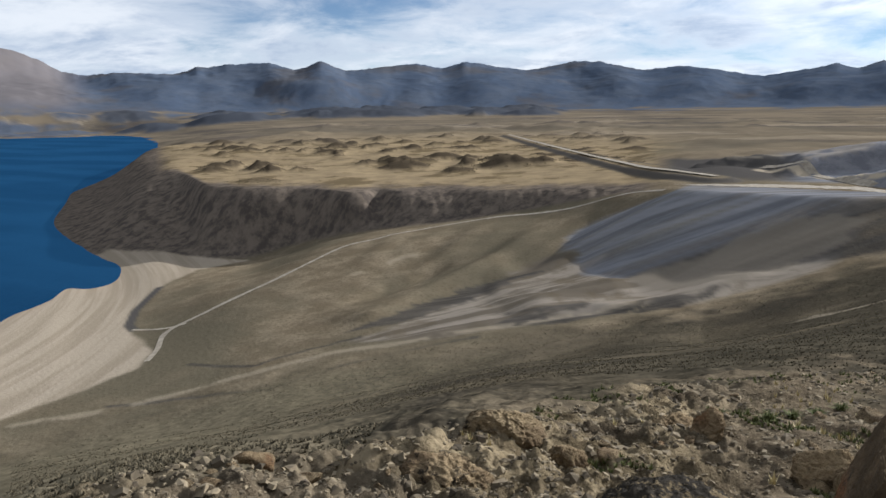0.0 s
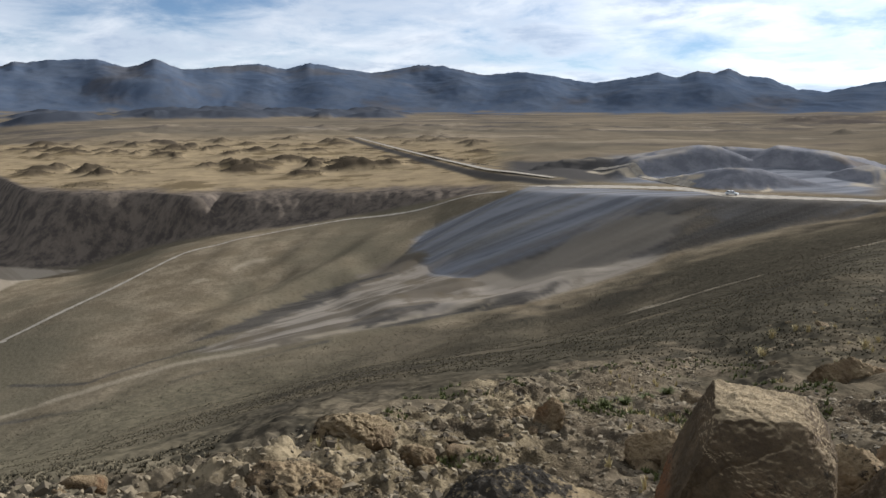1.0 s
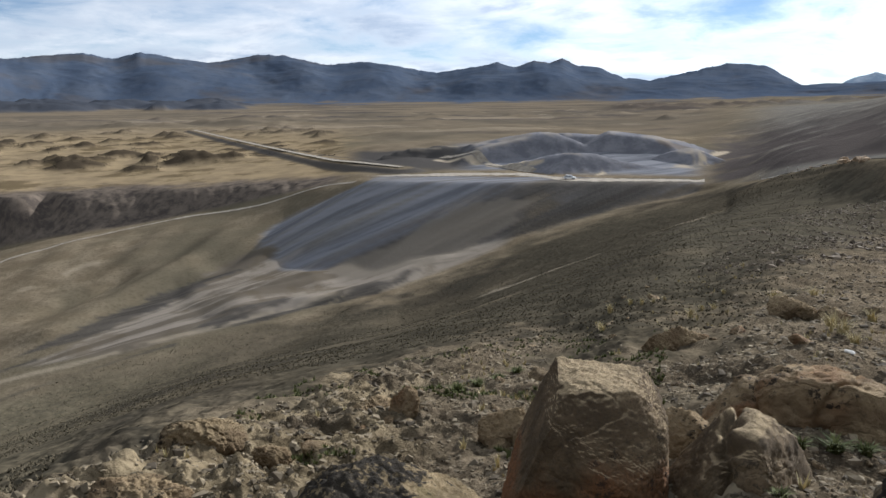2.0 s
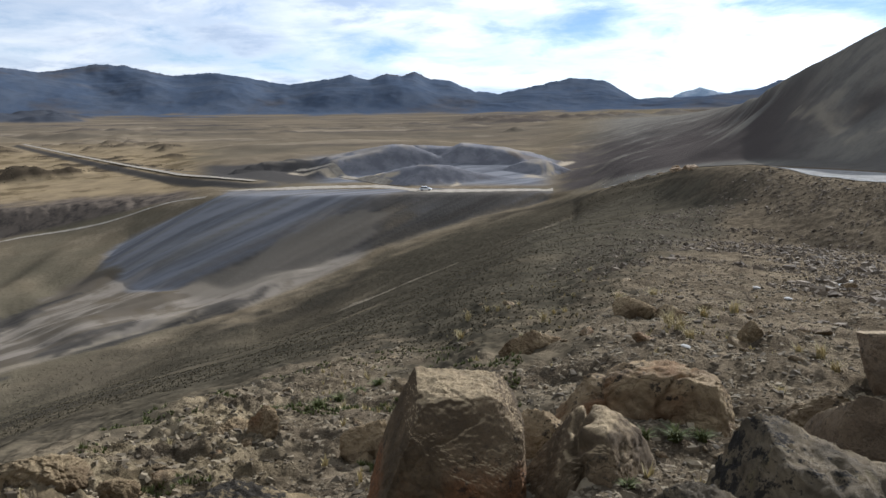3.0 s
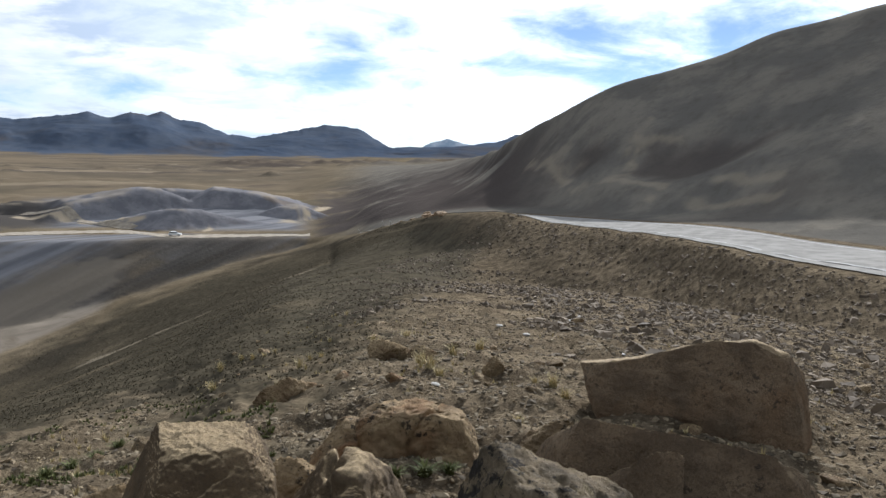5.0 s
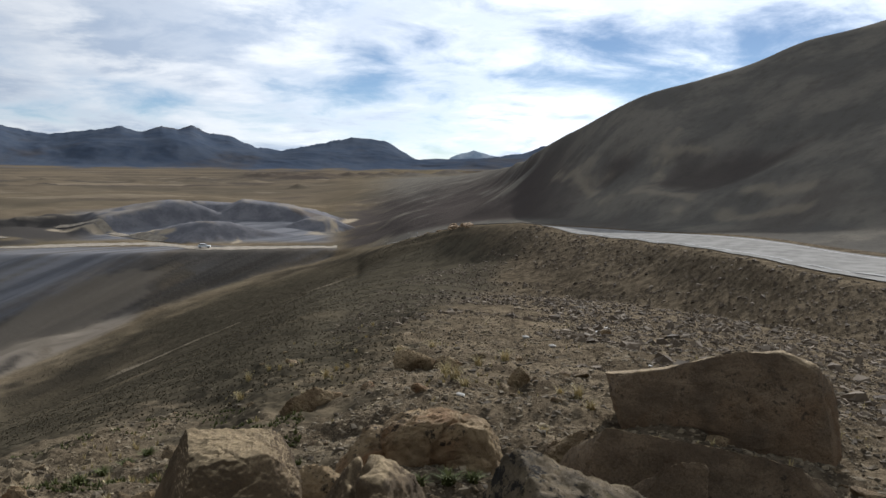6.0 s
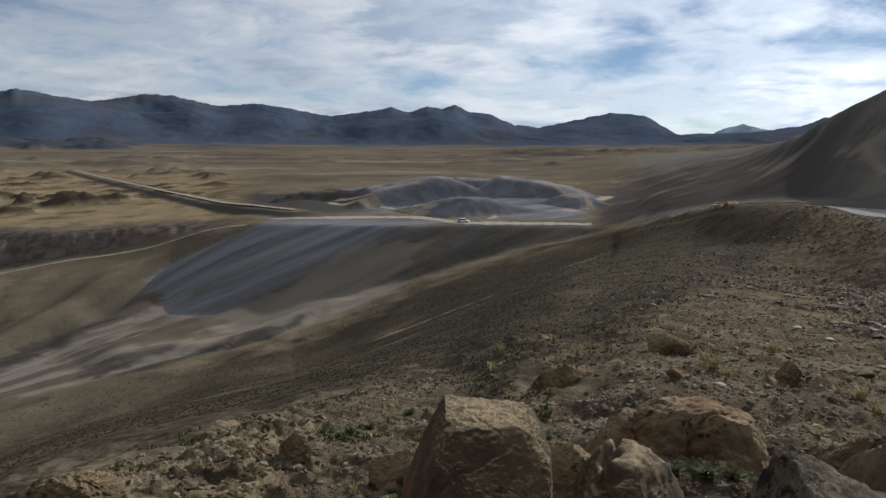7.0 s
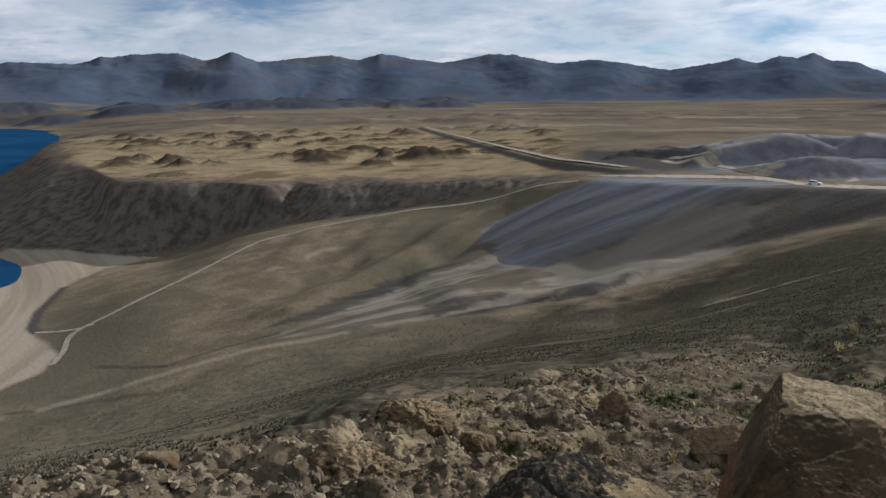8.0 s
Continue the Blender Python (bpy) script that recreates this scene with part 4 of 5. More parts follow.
zones = {
    "zone_table": smooth(6.97, 7.03, K + ragged * 0.03) * smooth(-14, -17, AZ + ragged * 2),
    "zone_knoll": smooth(0.9, 1.8, knolls + ragged) * smooth(7.05, 7.2, K),
    "zone_mound": smooth(1, 5, heaped(X, Y, LAVA)) * smooth(-2, 2, AZ) * 0.8,
    "zone_red": smooth(-54.5, -57.5, AZ) * smooth(10.8, 11.4, K) * 0.8,
    "zone_bank": np.maximum(smooth(7.08, 7.25, K + ragged * 0.1) * smooth(7.95, 7.8, K) * smooth(-16, -14, AZ) * smooth(-5, -8, AZ),
                            np.maximum(near_line(X, Y, FAR_ROAD, 9, 4) * (1 - near_line(X, Y, FAR_ROAD, 4, 2)) * 0.9, near_line(X, Y, [(-267, 211), (-246, 183), (-229, 167), (-221, 163)], 1.0, 1.5))),
    "beach_out": np.hypot(X + 470, Y - 40) + 0.25 * Y,
    "flank_band": perlin(K * 5 + AZ / 25, AZ / 18, 86) + 0.6 * perlin(K * 13 - AZ / 12, AZ / 9, 87),
    "zone_tan": tan * 0.85,
    "zone_shade_ruts": np.maximum(np.maximum.reduce([inside(X + 0.81 * 5 * streak, Y + 0.59 * 5 * streak, p, 1.0, 2, 9) for p in SHADE_BANDS]) * 0.85, np.maximum.reduce([near_line(X + fbm(X, Y, 20, 3, 69) * 3, Y, l, 0.5, 1.0) for l in RUTS]) * 0.7),
    "zone_heap": smooth(0.1, 0.8, tipped(X, Y, 1.04)[0]),
    "zone_fill_shade": np.maximum(inside(X, Y, SPOIL, 4.5, 6, 14) * smooth(-26, -20, X * 0.81 - (Y - 300) * 0.25 + tongue * 3) * 0.85 * (1 - on_tip), on_tip * smooth(-3, 3, tip_edge) * smooth(301, 296, Y) * 0.9) * (1 - tan),
    # flank shade painted in, plus the scrub patch
    "zone_shade_scrub": np.maximum(smooth(1.5, 5, AZ + ragged), 1.0 * smooth(-30, -14, AZ + ragged * 6)) * smooth(17.5, 13, AZ + ragged) * smooth(1.05, 1.3, K + soil_edge + turf_edge(AZ)) * smooth(2.95, 2.6, K) * smooth(-0.45, -0.05, fbm(X, Y, 22, 4, 75)) * (1 - inside(X, Y, TALUS, 3, 5, 12)) * 0.95 + inside(X, Y, SCRUB, 4, 9, 14) * 0.6,
    "zone_sward": smooth(-20, -46, AZ + ragged * 6 + 8 * smooth(2.6, 1.6, K)) * smooth(1.0, 1.2, K + soil_edge) * smooth(3.02, 2.9, K) * 0.75,
    "zone_talus": inside(X, Y, TALUS, 3, 5, 12) * 0.85,
    "fan_turn": fan(X, Y, K, AZ)[1],
    "fan_out": fan(X, Y, K, AZ)[2],
    # shade in the hill's hollows and on its western slope, put in as colour
    "zone_slope_shade": np.maximum(np.maximum(inside(X, Y, HOLLOWS[0], 2, 2, 8), inside(X, Y, HOLLOWS[1], 3, 3, 9)) * 0.8, smooth(9.5, 12, AZ + ragged) * smooth(30, 24, AZ) * smooth(4.6, 5.2, K) * smooth(9.0, 8.0, K + ragged * 0.4) * smooth(-0.35, 0.0, fbm(X, Y, 30, 4, 67) + 0.16)),
    "zone_plain": np.maximum(smooth(8.0, 9.2, K) * smooth(14, 9, AZ), smooth(7.4, 8.0, K) * smooth(-16, -12, AZ) * smooth(10, 6, AZ) * 0.7),
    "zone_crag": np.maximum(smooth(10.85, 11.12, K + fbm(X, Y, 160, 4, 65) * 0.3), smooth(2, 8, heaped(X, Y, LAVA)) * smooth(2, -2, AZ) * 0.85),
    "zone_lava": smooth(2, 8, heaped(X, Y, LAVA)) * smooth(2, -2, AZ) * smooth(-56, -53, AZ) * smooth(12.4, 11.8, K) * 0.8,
    "zone_slope": smooth(11, 16, AZ) * smooth(3.9, 4.1, K) * smooth(10.2, 9.6, K),
    "zone_bluff": on_bluff,
    "zone_sand": np.maximum(inside(X + 0.81 * 8 * streak, Y + 0.59 * 8 * streak, SAND, 2.5, 5, 25), tan),
    "zone_spoil": np.maximum(np.maximum(inside(X + 0.81 * 15 * tongue, Y + 0.59 * 15 * tongue, SPOIL, 2.2, 4, 12) * smooth(-20, -10, X + ragged * 4) * (1 - on_tip), on_tip * smooth(3, -3, tip_edge)), smooth(7.05, 7.2, K) * smooth(8.1, 7.9, K) * smooth(-9, -6, AZ) * smooth(11, 8.5, AZ)),
    "zone_beach": inside(X, Y, BEACH, 1.2, 2, 18),
    "zone_flank": smooth(0.95, 1.15, K + soil_edge + turf_edge(AZ)) * smooth(3.02, 2.9, K + ragged * 0.1) * smooth(60, 50, AZ),
    "zone_soil": np.maximum(smooth(1.18, 0.92, K + soil_edge + turf_edge(AZ)), smooth(17, 24, AZ) * smooth(4.25, 4.15, K) * 0.9),
    "zone_bedrock": smooth(-4, -16, AZ + soil_edge * 20) * smooth(1.10, 1.0, K + soil_edge * 0.4) * smooth(-0.35, 0.05, fbm(X, Y, 1.3, 3, 102)),
    "zone_pale": np.maximum(np.maximum(near_line(X + fbm(X, Y, 20, 3, 69) * 4, Y, WASH, 0.6, 2.2) * 0.40, np.maximum(near_line(X, Y, SHEEP_PATH, 0.6, 2.5) * 0.5, near_line(X + ragged * 3, Y, [(-169, 221), (-165, 236), (-160, 246)], 0.6, 2.6) * 0.4)), np.maximum.reduce([inside(X, Y, SCAR, 2.0, 5, 6) * 0.62, inside(X, Y, PIT_EDGE, 1.5, 2, 9) * 0.7] + [inside(X, Y, SHELF, 2.0, 5, 6) * 0.32] + [near_line(X + fbm(X, Y, 8, 3, 68) * 2, Y, b, 0.3, 1.0) * 0.35 for b in BENCHES] + [near_line(X, Y, b, 1.6, 1.6) for b in RAMPS] + [tipped(X, Y)[1] * 0.35])) * smooth(0.0, 0.25, ragged + 0.2),
}
for name, values in zones.items():  # how much of each kind of cover or painted shade
    me.attributes.new(name, "FLOAT", "POINT").data.foreach_set("value", np.ascontiguousarray(values, np.float32).ravel())
ground = tagged(new("ground", me), "dry tawny steppe hills falling to a lake shore", "ground", kind="structure")

# a pale peak far behind the range
PEAK = [(18.0, 0.3), (18.6, 0.85), (19.1, 1.07), (19.6, 1.2), (20.3, 1.42), (20.8, 1.25), (21.4, 1.12), (22.0, 0.95), (22.8, 0.3)]
pa, pr = np.meshgrid(np.arange(17.6, 23.2, 0.05), np.linspace(4760, 4980, 24))
crest_el = np.interp(pa, [p[0] for p in PEAK], [p[1] for p in PEAK])
px, py = pr * np.sin(np.radians(pa)), pr * np.cos(np.radians(pa))
pz = EYE + 4870 * np.tan(np.radians(crest_el)) * (1 - (np.abs(pr - 4870) / 110) ** 1.2) + fbm(px, py, 90, 4, 37, 0.55, True) * 7
i = np.arange(pa.shape[0] - 1)[:, None] * pa.shape[1] + np.arange(pa.shape[1] - 1)[None]
me = mesh_from("far_peak", np.stack([px, py, pz], -1).reshape(-1, 3), np.stack([i, i + pa.shape[1], i + pa.shape[1] + 1, i + 1], -1).reshape(-1, 4)[:, ::-1])
me.materials.append(m_peak)
tagged(new("far_peak", me), "pale blue peak far beyond the dark range", "mountain", kind="structure")

me = mesh_from("lake", np.array([(-4700, -300, 0), (-150, -300, 0), (-150, 4700, 0), (-4700, 4700, 0)], float), np.array([[0, 1, 2, 3]]))
me.materials.append(m_water)
tagged(new("lake", me), "deep blue wind-ruffled lake water", "lake", kind="structure")


# ------------------------------------------------------------------ roads
def curve(line, step):
    """Points every step metres on a smooth curve through a line of places."""
    p = np.array(line, float)
    d = np.concatenate([[0], np.cumsum(np.hypot(*np.diff(p, axis=0)[:, :2].T))])
    t = np.linspace(0, d[-1], max(2, int(d[-1] / step)))
    return np.stack([pchip(d, p[:, k], t) for k in range(p.shape[1])], 1)


def ribbon(name, line, width, lift, mat, parent=None, step=2.0, across=4, wander=0.0, level=False):
    """A strip that lies on the ground along a line of places."""
    c = curve(line, step)
    side = np.gradient(c[:, :2], axis=0)
    side = np.stack([-side[:, 1], side[:, 0]], 1) / np.hypot(side[:, 0], side[:, 1])[:, None]
    s = np.linspace(-0.5, 0.5, across + 1)
    w = width * (1 + wander * perlin(np.arange(len(c)) * 0.21, np.zeros(len(c)) + 0.4, 71))
    x = c[:, 0, None] + side[:, 0, None] * s[None] * w[:, None]
    y = c[:, 1, None] + side[:, 1, None] * s[None] * w[:, None]
    z = ground_height(x, y)[0]
    if level:
        z = np.maximum(z, z.mean(1, keepdims=True))
    z = z + lift
    a = np.arange(len(c) - 1)[:, None] * (across + 1) + np.arange(across)[None]
    f = np.stack([a, a + 1, a + across + 2, a + across + 1], -1).reshape(-1, 4)[:, ::-1]
    me = mesh_from(name, np.stack([x, y, z], -1).reshape(-1, 3), f)
    if me.polygons[0].normal.z < 0:
        me.flip_normals()
    me.materials.append(mat)
    ob = new(name, me)
    if parent:
        ob.parent = parent
    return ob


def between(k0, k1, share, azs):
    """Places a share of the way from one line of the land to the next."""
    out = []
    for a in azs:
        d0, d1 = np.interp(a, AZ_TABLE, LINES[k0][0]), np.interp(a, AZ_TABLE, LINES[k1][0])
        d = d0 + (d1 - d0) * share
        out.append((d * math.sin(radians(a)), d * math.cos(radians(a))))
    return out


def band(name, k0, k1, lo, hi, azs, lift, mat, parent=None, taper=0.0):
    """A strip of road between two lines of the land."""
    pts, across = [], 5
    for q in range(across + 1):
        pts.append(between(k0, k1, lo + (hi - lo) * q / across, azs))
    p = np.array(pts)
    if taper:  # the near end of the strip runs out to a point, its edges are uneven
        mid = p.mean(0, keepdims=True)
        p = mid + (p - mid) * (np.maximum(0.04, smooth(0, taper, np.asarray(azs) - azs[0])) * (0.9 + 0.5 * perlin(np.asarray(azs) * 1.7, np.zeros(len(azs)) + 0.3, 72)))[None, :, None]
    z = ground_height(p[..., 0], p[..., 1])[0] + lift
    v = np.concatenate([p, z[..., None]], -1)
    m = len(azs)
    a = np.arange(across)[:, None] * m + np.arange(m - 1)[None]
    f = np.stack([a, a + 1, a + m + 1, a + m], -1).reshape(-1, 4)
    me = mesh_from(name, v.reshape(-1, 3), f)
    if me.polygons[0].normal.z < 0:
        me.flip_normals()
    me.materials.append(mat)
    ob = new(name, me)
    if parent:
        ob.parent = parent
    return ob


near_azs = np.arange(14, 68, 0.35)
road = tagged(band("road", 3, 4, 0.10, 0.93, near_azs, 0.08, m_asphalt), "two-lane grey asphalt road with white edge lines", "road", kind="structure")
band("edge_line", 3, 4, 0.20, 0.222, near_azs, 0.10, m_paint, road)
band("edge_line", 3, 4, 0.84, 0.865, near_azs, 0.10, m_paint, road)
tagged(band("causeway", 6, 7, 0.12, 0.86, np.arange(-14.2, 10.4, 0.25), 0.10, m_dirt, taper=4.0), "pale gravel road along the top of an embankment", "road", kind="structure")
tagged(ribbon("dirt_track", [(-184, 139), (-189, 146), (-205, 167), (-203, 188), (-202, 216), (-203, 253), (-195, 266), (-172, 293), (-149, 304), (-122, 303), (-99, 306), (-80, 300)], 2.1, 0.10, m_dirt, wander=0.5),
       "pale dirt track winding over the grass", "track", kind="structure")
tagged(ribbon("dirt_track", [(-222, 163), (-206, 167), (-203, 170)], 1.8, 0.10, m_dirt, wander=0.5), "short pale spur of a dirt track", "track", kind="structure")
tagged(ribbon("far_road", FAR_ROAD, 3.6, 0.35, m_dirt, step=4, level=True), "straight gravel road across the tableland", "road", kind="structure")
tagged(ribbon("haul_road", [(-56, 373), (-38, 358), (-21, 338), (-10, 322)], 4.0, 0.20, m_dirt, wander=0.4), "pale haul road up to the workings", "road", kind="structure")


# ------------------------------------------------------------------ rocks
EDGES = np.array([(a, b, 0) for a in (-1, 1) for b in (-1, 1)] + [(a, 0, b) for a in (-1, 1) for b in (-1, 1)] + [(0, a, b) for a in (-1, 1) for b in (-1, 1)] + [(1, 1, 0), (-1, 1, 0), (0, -1, 1), (0, -1, -1)], float)


def perlin3(p, seed):
    """Gradient noise in space, about -0.8 to 0.8."""
    i = np.floor(p).astype(np.int64)
    f = p - i
    u = f * f * f * (f * (f * 6 - 15) + 10)
    out = np.zeros(len(p))
    for dx in (0, 1):
        for dy in (0, 1):
            for dz in (0, 1):
                h = ((i[:, 0] + dx) * 73856093 ^ (i[:, 1] + dy) * 19349663 ^ (i[:, 2] + dz) * 83492791 ^ seed * 2654435761) & 0xFFFFFFFF
                h = ((h ^ (h >> 15)) * 0x45D9F3B) & 0xFFFFFFFF
                g = EDGES[(h ^ (h >> 16)) & 15]
                wgt = (u[:, 0] if dx else 1 - u[:, 0]) * (u[:, 1] if dy else 1 - u[:, 1]) * (u[:, 2] if dz else 1 - u[:, 2])
                out += wgt * (g[:, 0] * (f[:, 0] - dx) + g[:, 1] * (f[:, 1] - dy) + g[:, 2] * (f[:, 2] - dz))
    return out


def noise3(p, size, seed, octaves=4, gain=0.5):
    total, amp = np.zeros(len(p)), 1.2
    for k in range(octaves):
        total += amp * perlin3(p / size + 17.3 * k, seed + 7 * k)
        size, amp = size / 2.1, amp * gain
    return total


SPHERES = {}


def sphere(level):
    if level not in SPHERES:
        bm = bmesh.new()
        bmesh.ops.create_icosphere(bm, subdivisions=level, radius=1)
        SPHERES[level] = (np.array([v.co for v in bm.verts]), np.array([[v.index for v in f.verts] for f in bm.faces]))
        bm.free()
    return SPHERES[level]


def rock_mesh(name, dims, cuts, seed, level, mat, rough=0.10, crest=None, clefts=(), chip=1.0):
    """A block of stone: a ball cut by planes, worn and roughened; clefts are (x, lean, depth, width)."""
    v, f = sphere(level)
    rnd = np.random.RandomState(seed)
    p = v.copy()
    if not cuts:
        way = rnd.normal(size=(11, 3))
        cuts = [(*q, rnd.uniform(0.46, 0.80)) for q in way]
    p = p * 1.25
    for nx, ny, nz, d in cuts:
        n_ = np.array([nx, ny, nz]) / math.sqrt(nx * nx + ny * ny + nz * nz)
        over = p @ n_ - d
        p -= np.where(over > 0, over * 0.92, 0)[:, None] * n_
    # flakes broken off its edges
    low, high = p.min(0), p.max(0)
    p = (p - (low + high) / 2) / (high - low) * 2
    for _ in range(34 if level > 3 else 9):
        n_ = rnd.normal(size=3)
        n_ /= np.linalg.norm(n_)
        reach = p @ n_
        over = reach - (reach.max() - (0.02 + 0.16 * rnd.random_sample() ** 1.7) * chip)
        p -= np.where(over > 0, over * rnd.uniform(0.7, 1.0), 0)[:, None] * n_
    low, high = p.min(0), p.max(0)
    p = (p - (low + high) / 2) / (high - low) * 2
    q = p * np.array(dims) / 2
    if crest:  # the run of its upper edge, as shares of its height
        s = np.interp(p[:, 0], [c[0] for c in crest], [c[1] for c in crest])
        q[:, 2] = -dims[2] / 2 + (q[:, 2] + dims[2] / 2) * s
    size = max(dims)
    away = q / (np.linalg.norm(q, axis=1)[:, None] + 1e-9)
    bulge = noise3(q / size, 0.50, seed, 2) * 0.34 + noise3(q / size, 0.10, seed + 50, 5, 0.74) * 0.20
    ledges = noise3(q / size * np.array([1, 1, 1.5]), 0.40, seed + 70, 3, 0.5)
    steps = (np.round(ledges * 5) / 5 - ledges) * 0.4
    ridge = -np.clip(np.abs(noise3(q / size, 0.36, seed + 90, 3, 0.5)) - 0.0, 0, 0.12) * -1.6 - 0.19
    q = q + away * ((bulge + steps + ridge) * rough * size * 0.75)[:, None]
    for cx, lean, depth, width in clefts:
        off = q[:, 0] - cx - lean * q[:, 2] - 0.10 * size * noise3(q / size, 0.3, seed + 110, 2)
        q = q - away * (depth * np.exp(-(off / width) ** 2))[:, None]
    me = mesh_from(name, q, f)
    me.materials.append(mat)
    return me


def place(az, d, lift=0.0):
    x, y = d * math.sin(radians(az)), d * math.cos(radians(az))
    return x, y, float(ground_height(np.array([x]), np.array([y]))[0][0]) + lift


def boulder(name, az, d, dims, above, cuts, seed, mat, label, tilt=(0, 0, 0), level=5, rough=0.10, crest=None, clefts=(), chip=1.0):
    """A large stone that stands so far above the ground, turned to face along its heading."""
    ob = new(name, rock_mesh(name, dims, cuts, seed, level, mat, rough, crest, clefts, chip))
    x, y, z = place(az, d)
    top = max(c.co.z for c in ob.data.vertices)
    ob.matrix_world = pose(x, y, z + above - top, tilt[0], tilt[1], tilt[2] - az)
    return tagged(ob, label, "boulder" if max(dims) > 0.5 else "rock")


BLOCK = [(0.06, -0.10, 1, 0.53), (0.42, -0.58, 0.80, 0.66), (-0.10, -1, 0.06, 0.64), (-1, -0.15, 0.46, 0.60), (1, -0.1, 0.04, 0.68), (0, 1, 0.1, 0.7), (-0.7, -0.7, 0.26, 0.72), (-0.55, -0.3, 0.85, 0.63), (0.85, -0.2, 0.6, 0.75), (0.7, -0.7, 0.1, 0.76), (0.1, -0.9, -0.5, 0.74)]
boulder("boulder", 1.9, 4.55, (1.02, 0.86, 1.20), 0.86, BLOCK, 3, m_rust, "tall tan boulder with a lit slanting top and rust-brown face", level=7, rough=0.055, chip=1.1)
DOME = [(0.10, -0.12, 1, 0.60), (-0.85, -0.3, 0.7, 0.70), (0, -1, 0.45, 0.72), (0.80, -0.2, 0.80, 0.76), (0, 1, 0.4, 0.8), (0.5, 0.1, 1, 0.70)]
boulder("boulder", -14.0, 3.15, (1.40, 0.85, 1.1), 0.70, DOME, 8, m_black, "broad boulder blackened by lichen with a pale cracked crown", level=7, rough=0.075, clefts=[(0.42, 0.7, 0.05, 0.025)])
LONG = [(0.0, 0.15, 1, 0.60), (0, -1, 0.10, 0.60), (1, -0.2, 0.25, 0.82), (-0.8, -0.3, 0.6, 0.80), (0, 1, 0.3, 0.8), (0.6, -0.6, 0.2, 0.84)]
boulder("boulder", 16.8, 6.1, (1.46, 0.75, 0.85), 0.42, LONG, 14, m_rock, "long cracked outcrop of brown rock with herbs at its foot", level=6, rough=0.10,
        crest=[(-1, 0.62), (-0.6, 0.78), (-0.2, 0.95), (0.3, 1), (0.7, 0.93), (1, 0.72)], clefts=[(0.18, 0.35, 0.07, 0.03), (-0.22, -0.5, 0.05, 0.03)])
KNUCKLE = [(0.20, -0.10, 1, 0.52), (-0.70, -0.30, 0.85, 0.56), (-0.1, -1, 0.25, 0.62), (0.9, -0.3, 0.45, 0.68), (0.6, -0.8, 0.3, 0.72), (0, 1, 0.2, 0.8)]
boulder("boulder", 12.7, 4.6, (0.88, 0.75, 0.85), 0.47, KNUCKLE, 19, m_tan, "craggy brown rock split by a dark cleft", level=6, rough=0.075,
        crest=[(-1, 0.55), (-0.5, 0.76), (-0.05, 0.97), (0.2, 1), (0.6, 0.94), (1, 0.72)], clefts=[(-0.05, 0.05, 0.10, 0.03)])
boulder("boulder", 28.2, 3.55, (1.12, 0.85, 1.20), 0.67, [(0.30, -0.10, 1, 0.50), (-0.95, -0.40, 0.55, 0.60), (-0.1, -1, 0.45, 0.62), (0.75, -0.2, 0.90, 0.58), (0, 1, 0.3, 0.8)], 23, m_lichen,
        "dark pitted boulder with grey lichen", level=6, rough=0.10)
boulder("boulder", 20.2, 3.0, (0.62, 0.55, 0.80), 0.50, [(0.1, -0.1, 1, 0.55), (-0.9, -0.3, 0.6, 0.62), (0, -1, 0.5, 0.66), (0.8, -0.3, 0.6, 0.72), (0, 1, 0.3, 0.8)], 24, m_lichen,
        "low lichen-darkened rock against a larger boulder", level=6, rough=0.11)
SLAB = [(0.02, 0.55, 1, 0.36), (0, -1, 0.02, 0.58), (1, -0.1, 0.25, 0.90), (-1, -0.2, 0.2, 0.90), (0, 1, 0.25, 0.8)]
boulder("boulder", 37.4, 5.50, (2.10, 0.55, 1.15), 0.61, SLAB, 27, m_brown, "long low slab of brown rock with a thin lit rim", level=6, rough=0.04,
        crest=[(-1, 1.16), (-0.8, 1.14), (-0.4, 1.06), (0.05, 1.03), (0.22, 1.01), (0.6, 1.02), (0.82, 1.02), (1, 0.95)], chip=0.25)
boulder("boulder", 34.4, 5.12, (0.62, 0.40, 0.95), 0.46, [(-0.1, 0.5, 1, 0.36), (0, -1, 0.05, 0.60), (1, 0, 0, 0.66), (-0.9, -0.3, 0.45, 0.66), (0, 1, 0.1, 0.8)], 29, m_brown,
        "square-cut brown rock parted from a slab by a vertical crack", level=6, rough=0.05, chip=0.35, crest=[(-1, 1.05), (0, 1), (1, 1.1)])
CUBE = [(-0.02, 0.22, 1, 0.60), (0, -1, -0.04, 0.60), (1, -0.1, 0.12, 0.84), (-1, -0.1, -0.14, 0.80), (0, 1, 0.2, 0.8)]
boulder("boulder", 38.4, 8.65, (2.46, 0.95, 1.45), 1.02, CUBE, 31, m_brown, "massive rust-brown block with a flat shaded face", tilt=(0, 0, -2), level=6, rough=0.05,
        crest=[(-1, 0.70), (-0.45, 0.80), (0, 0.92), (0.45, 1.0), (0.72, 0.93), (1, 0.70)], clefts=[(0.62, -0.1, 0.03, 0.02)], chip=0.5)
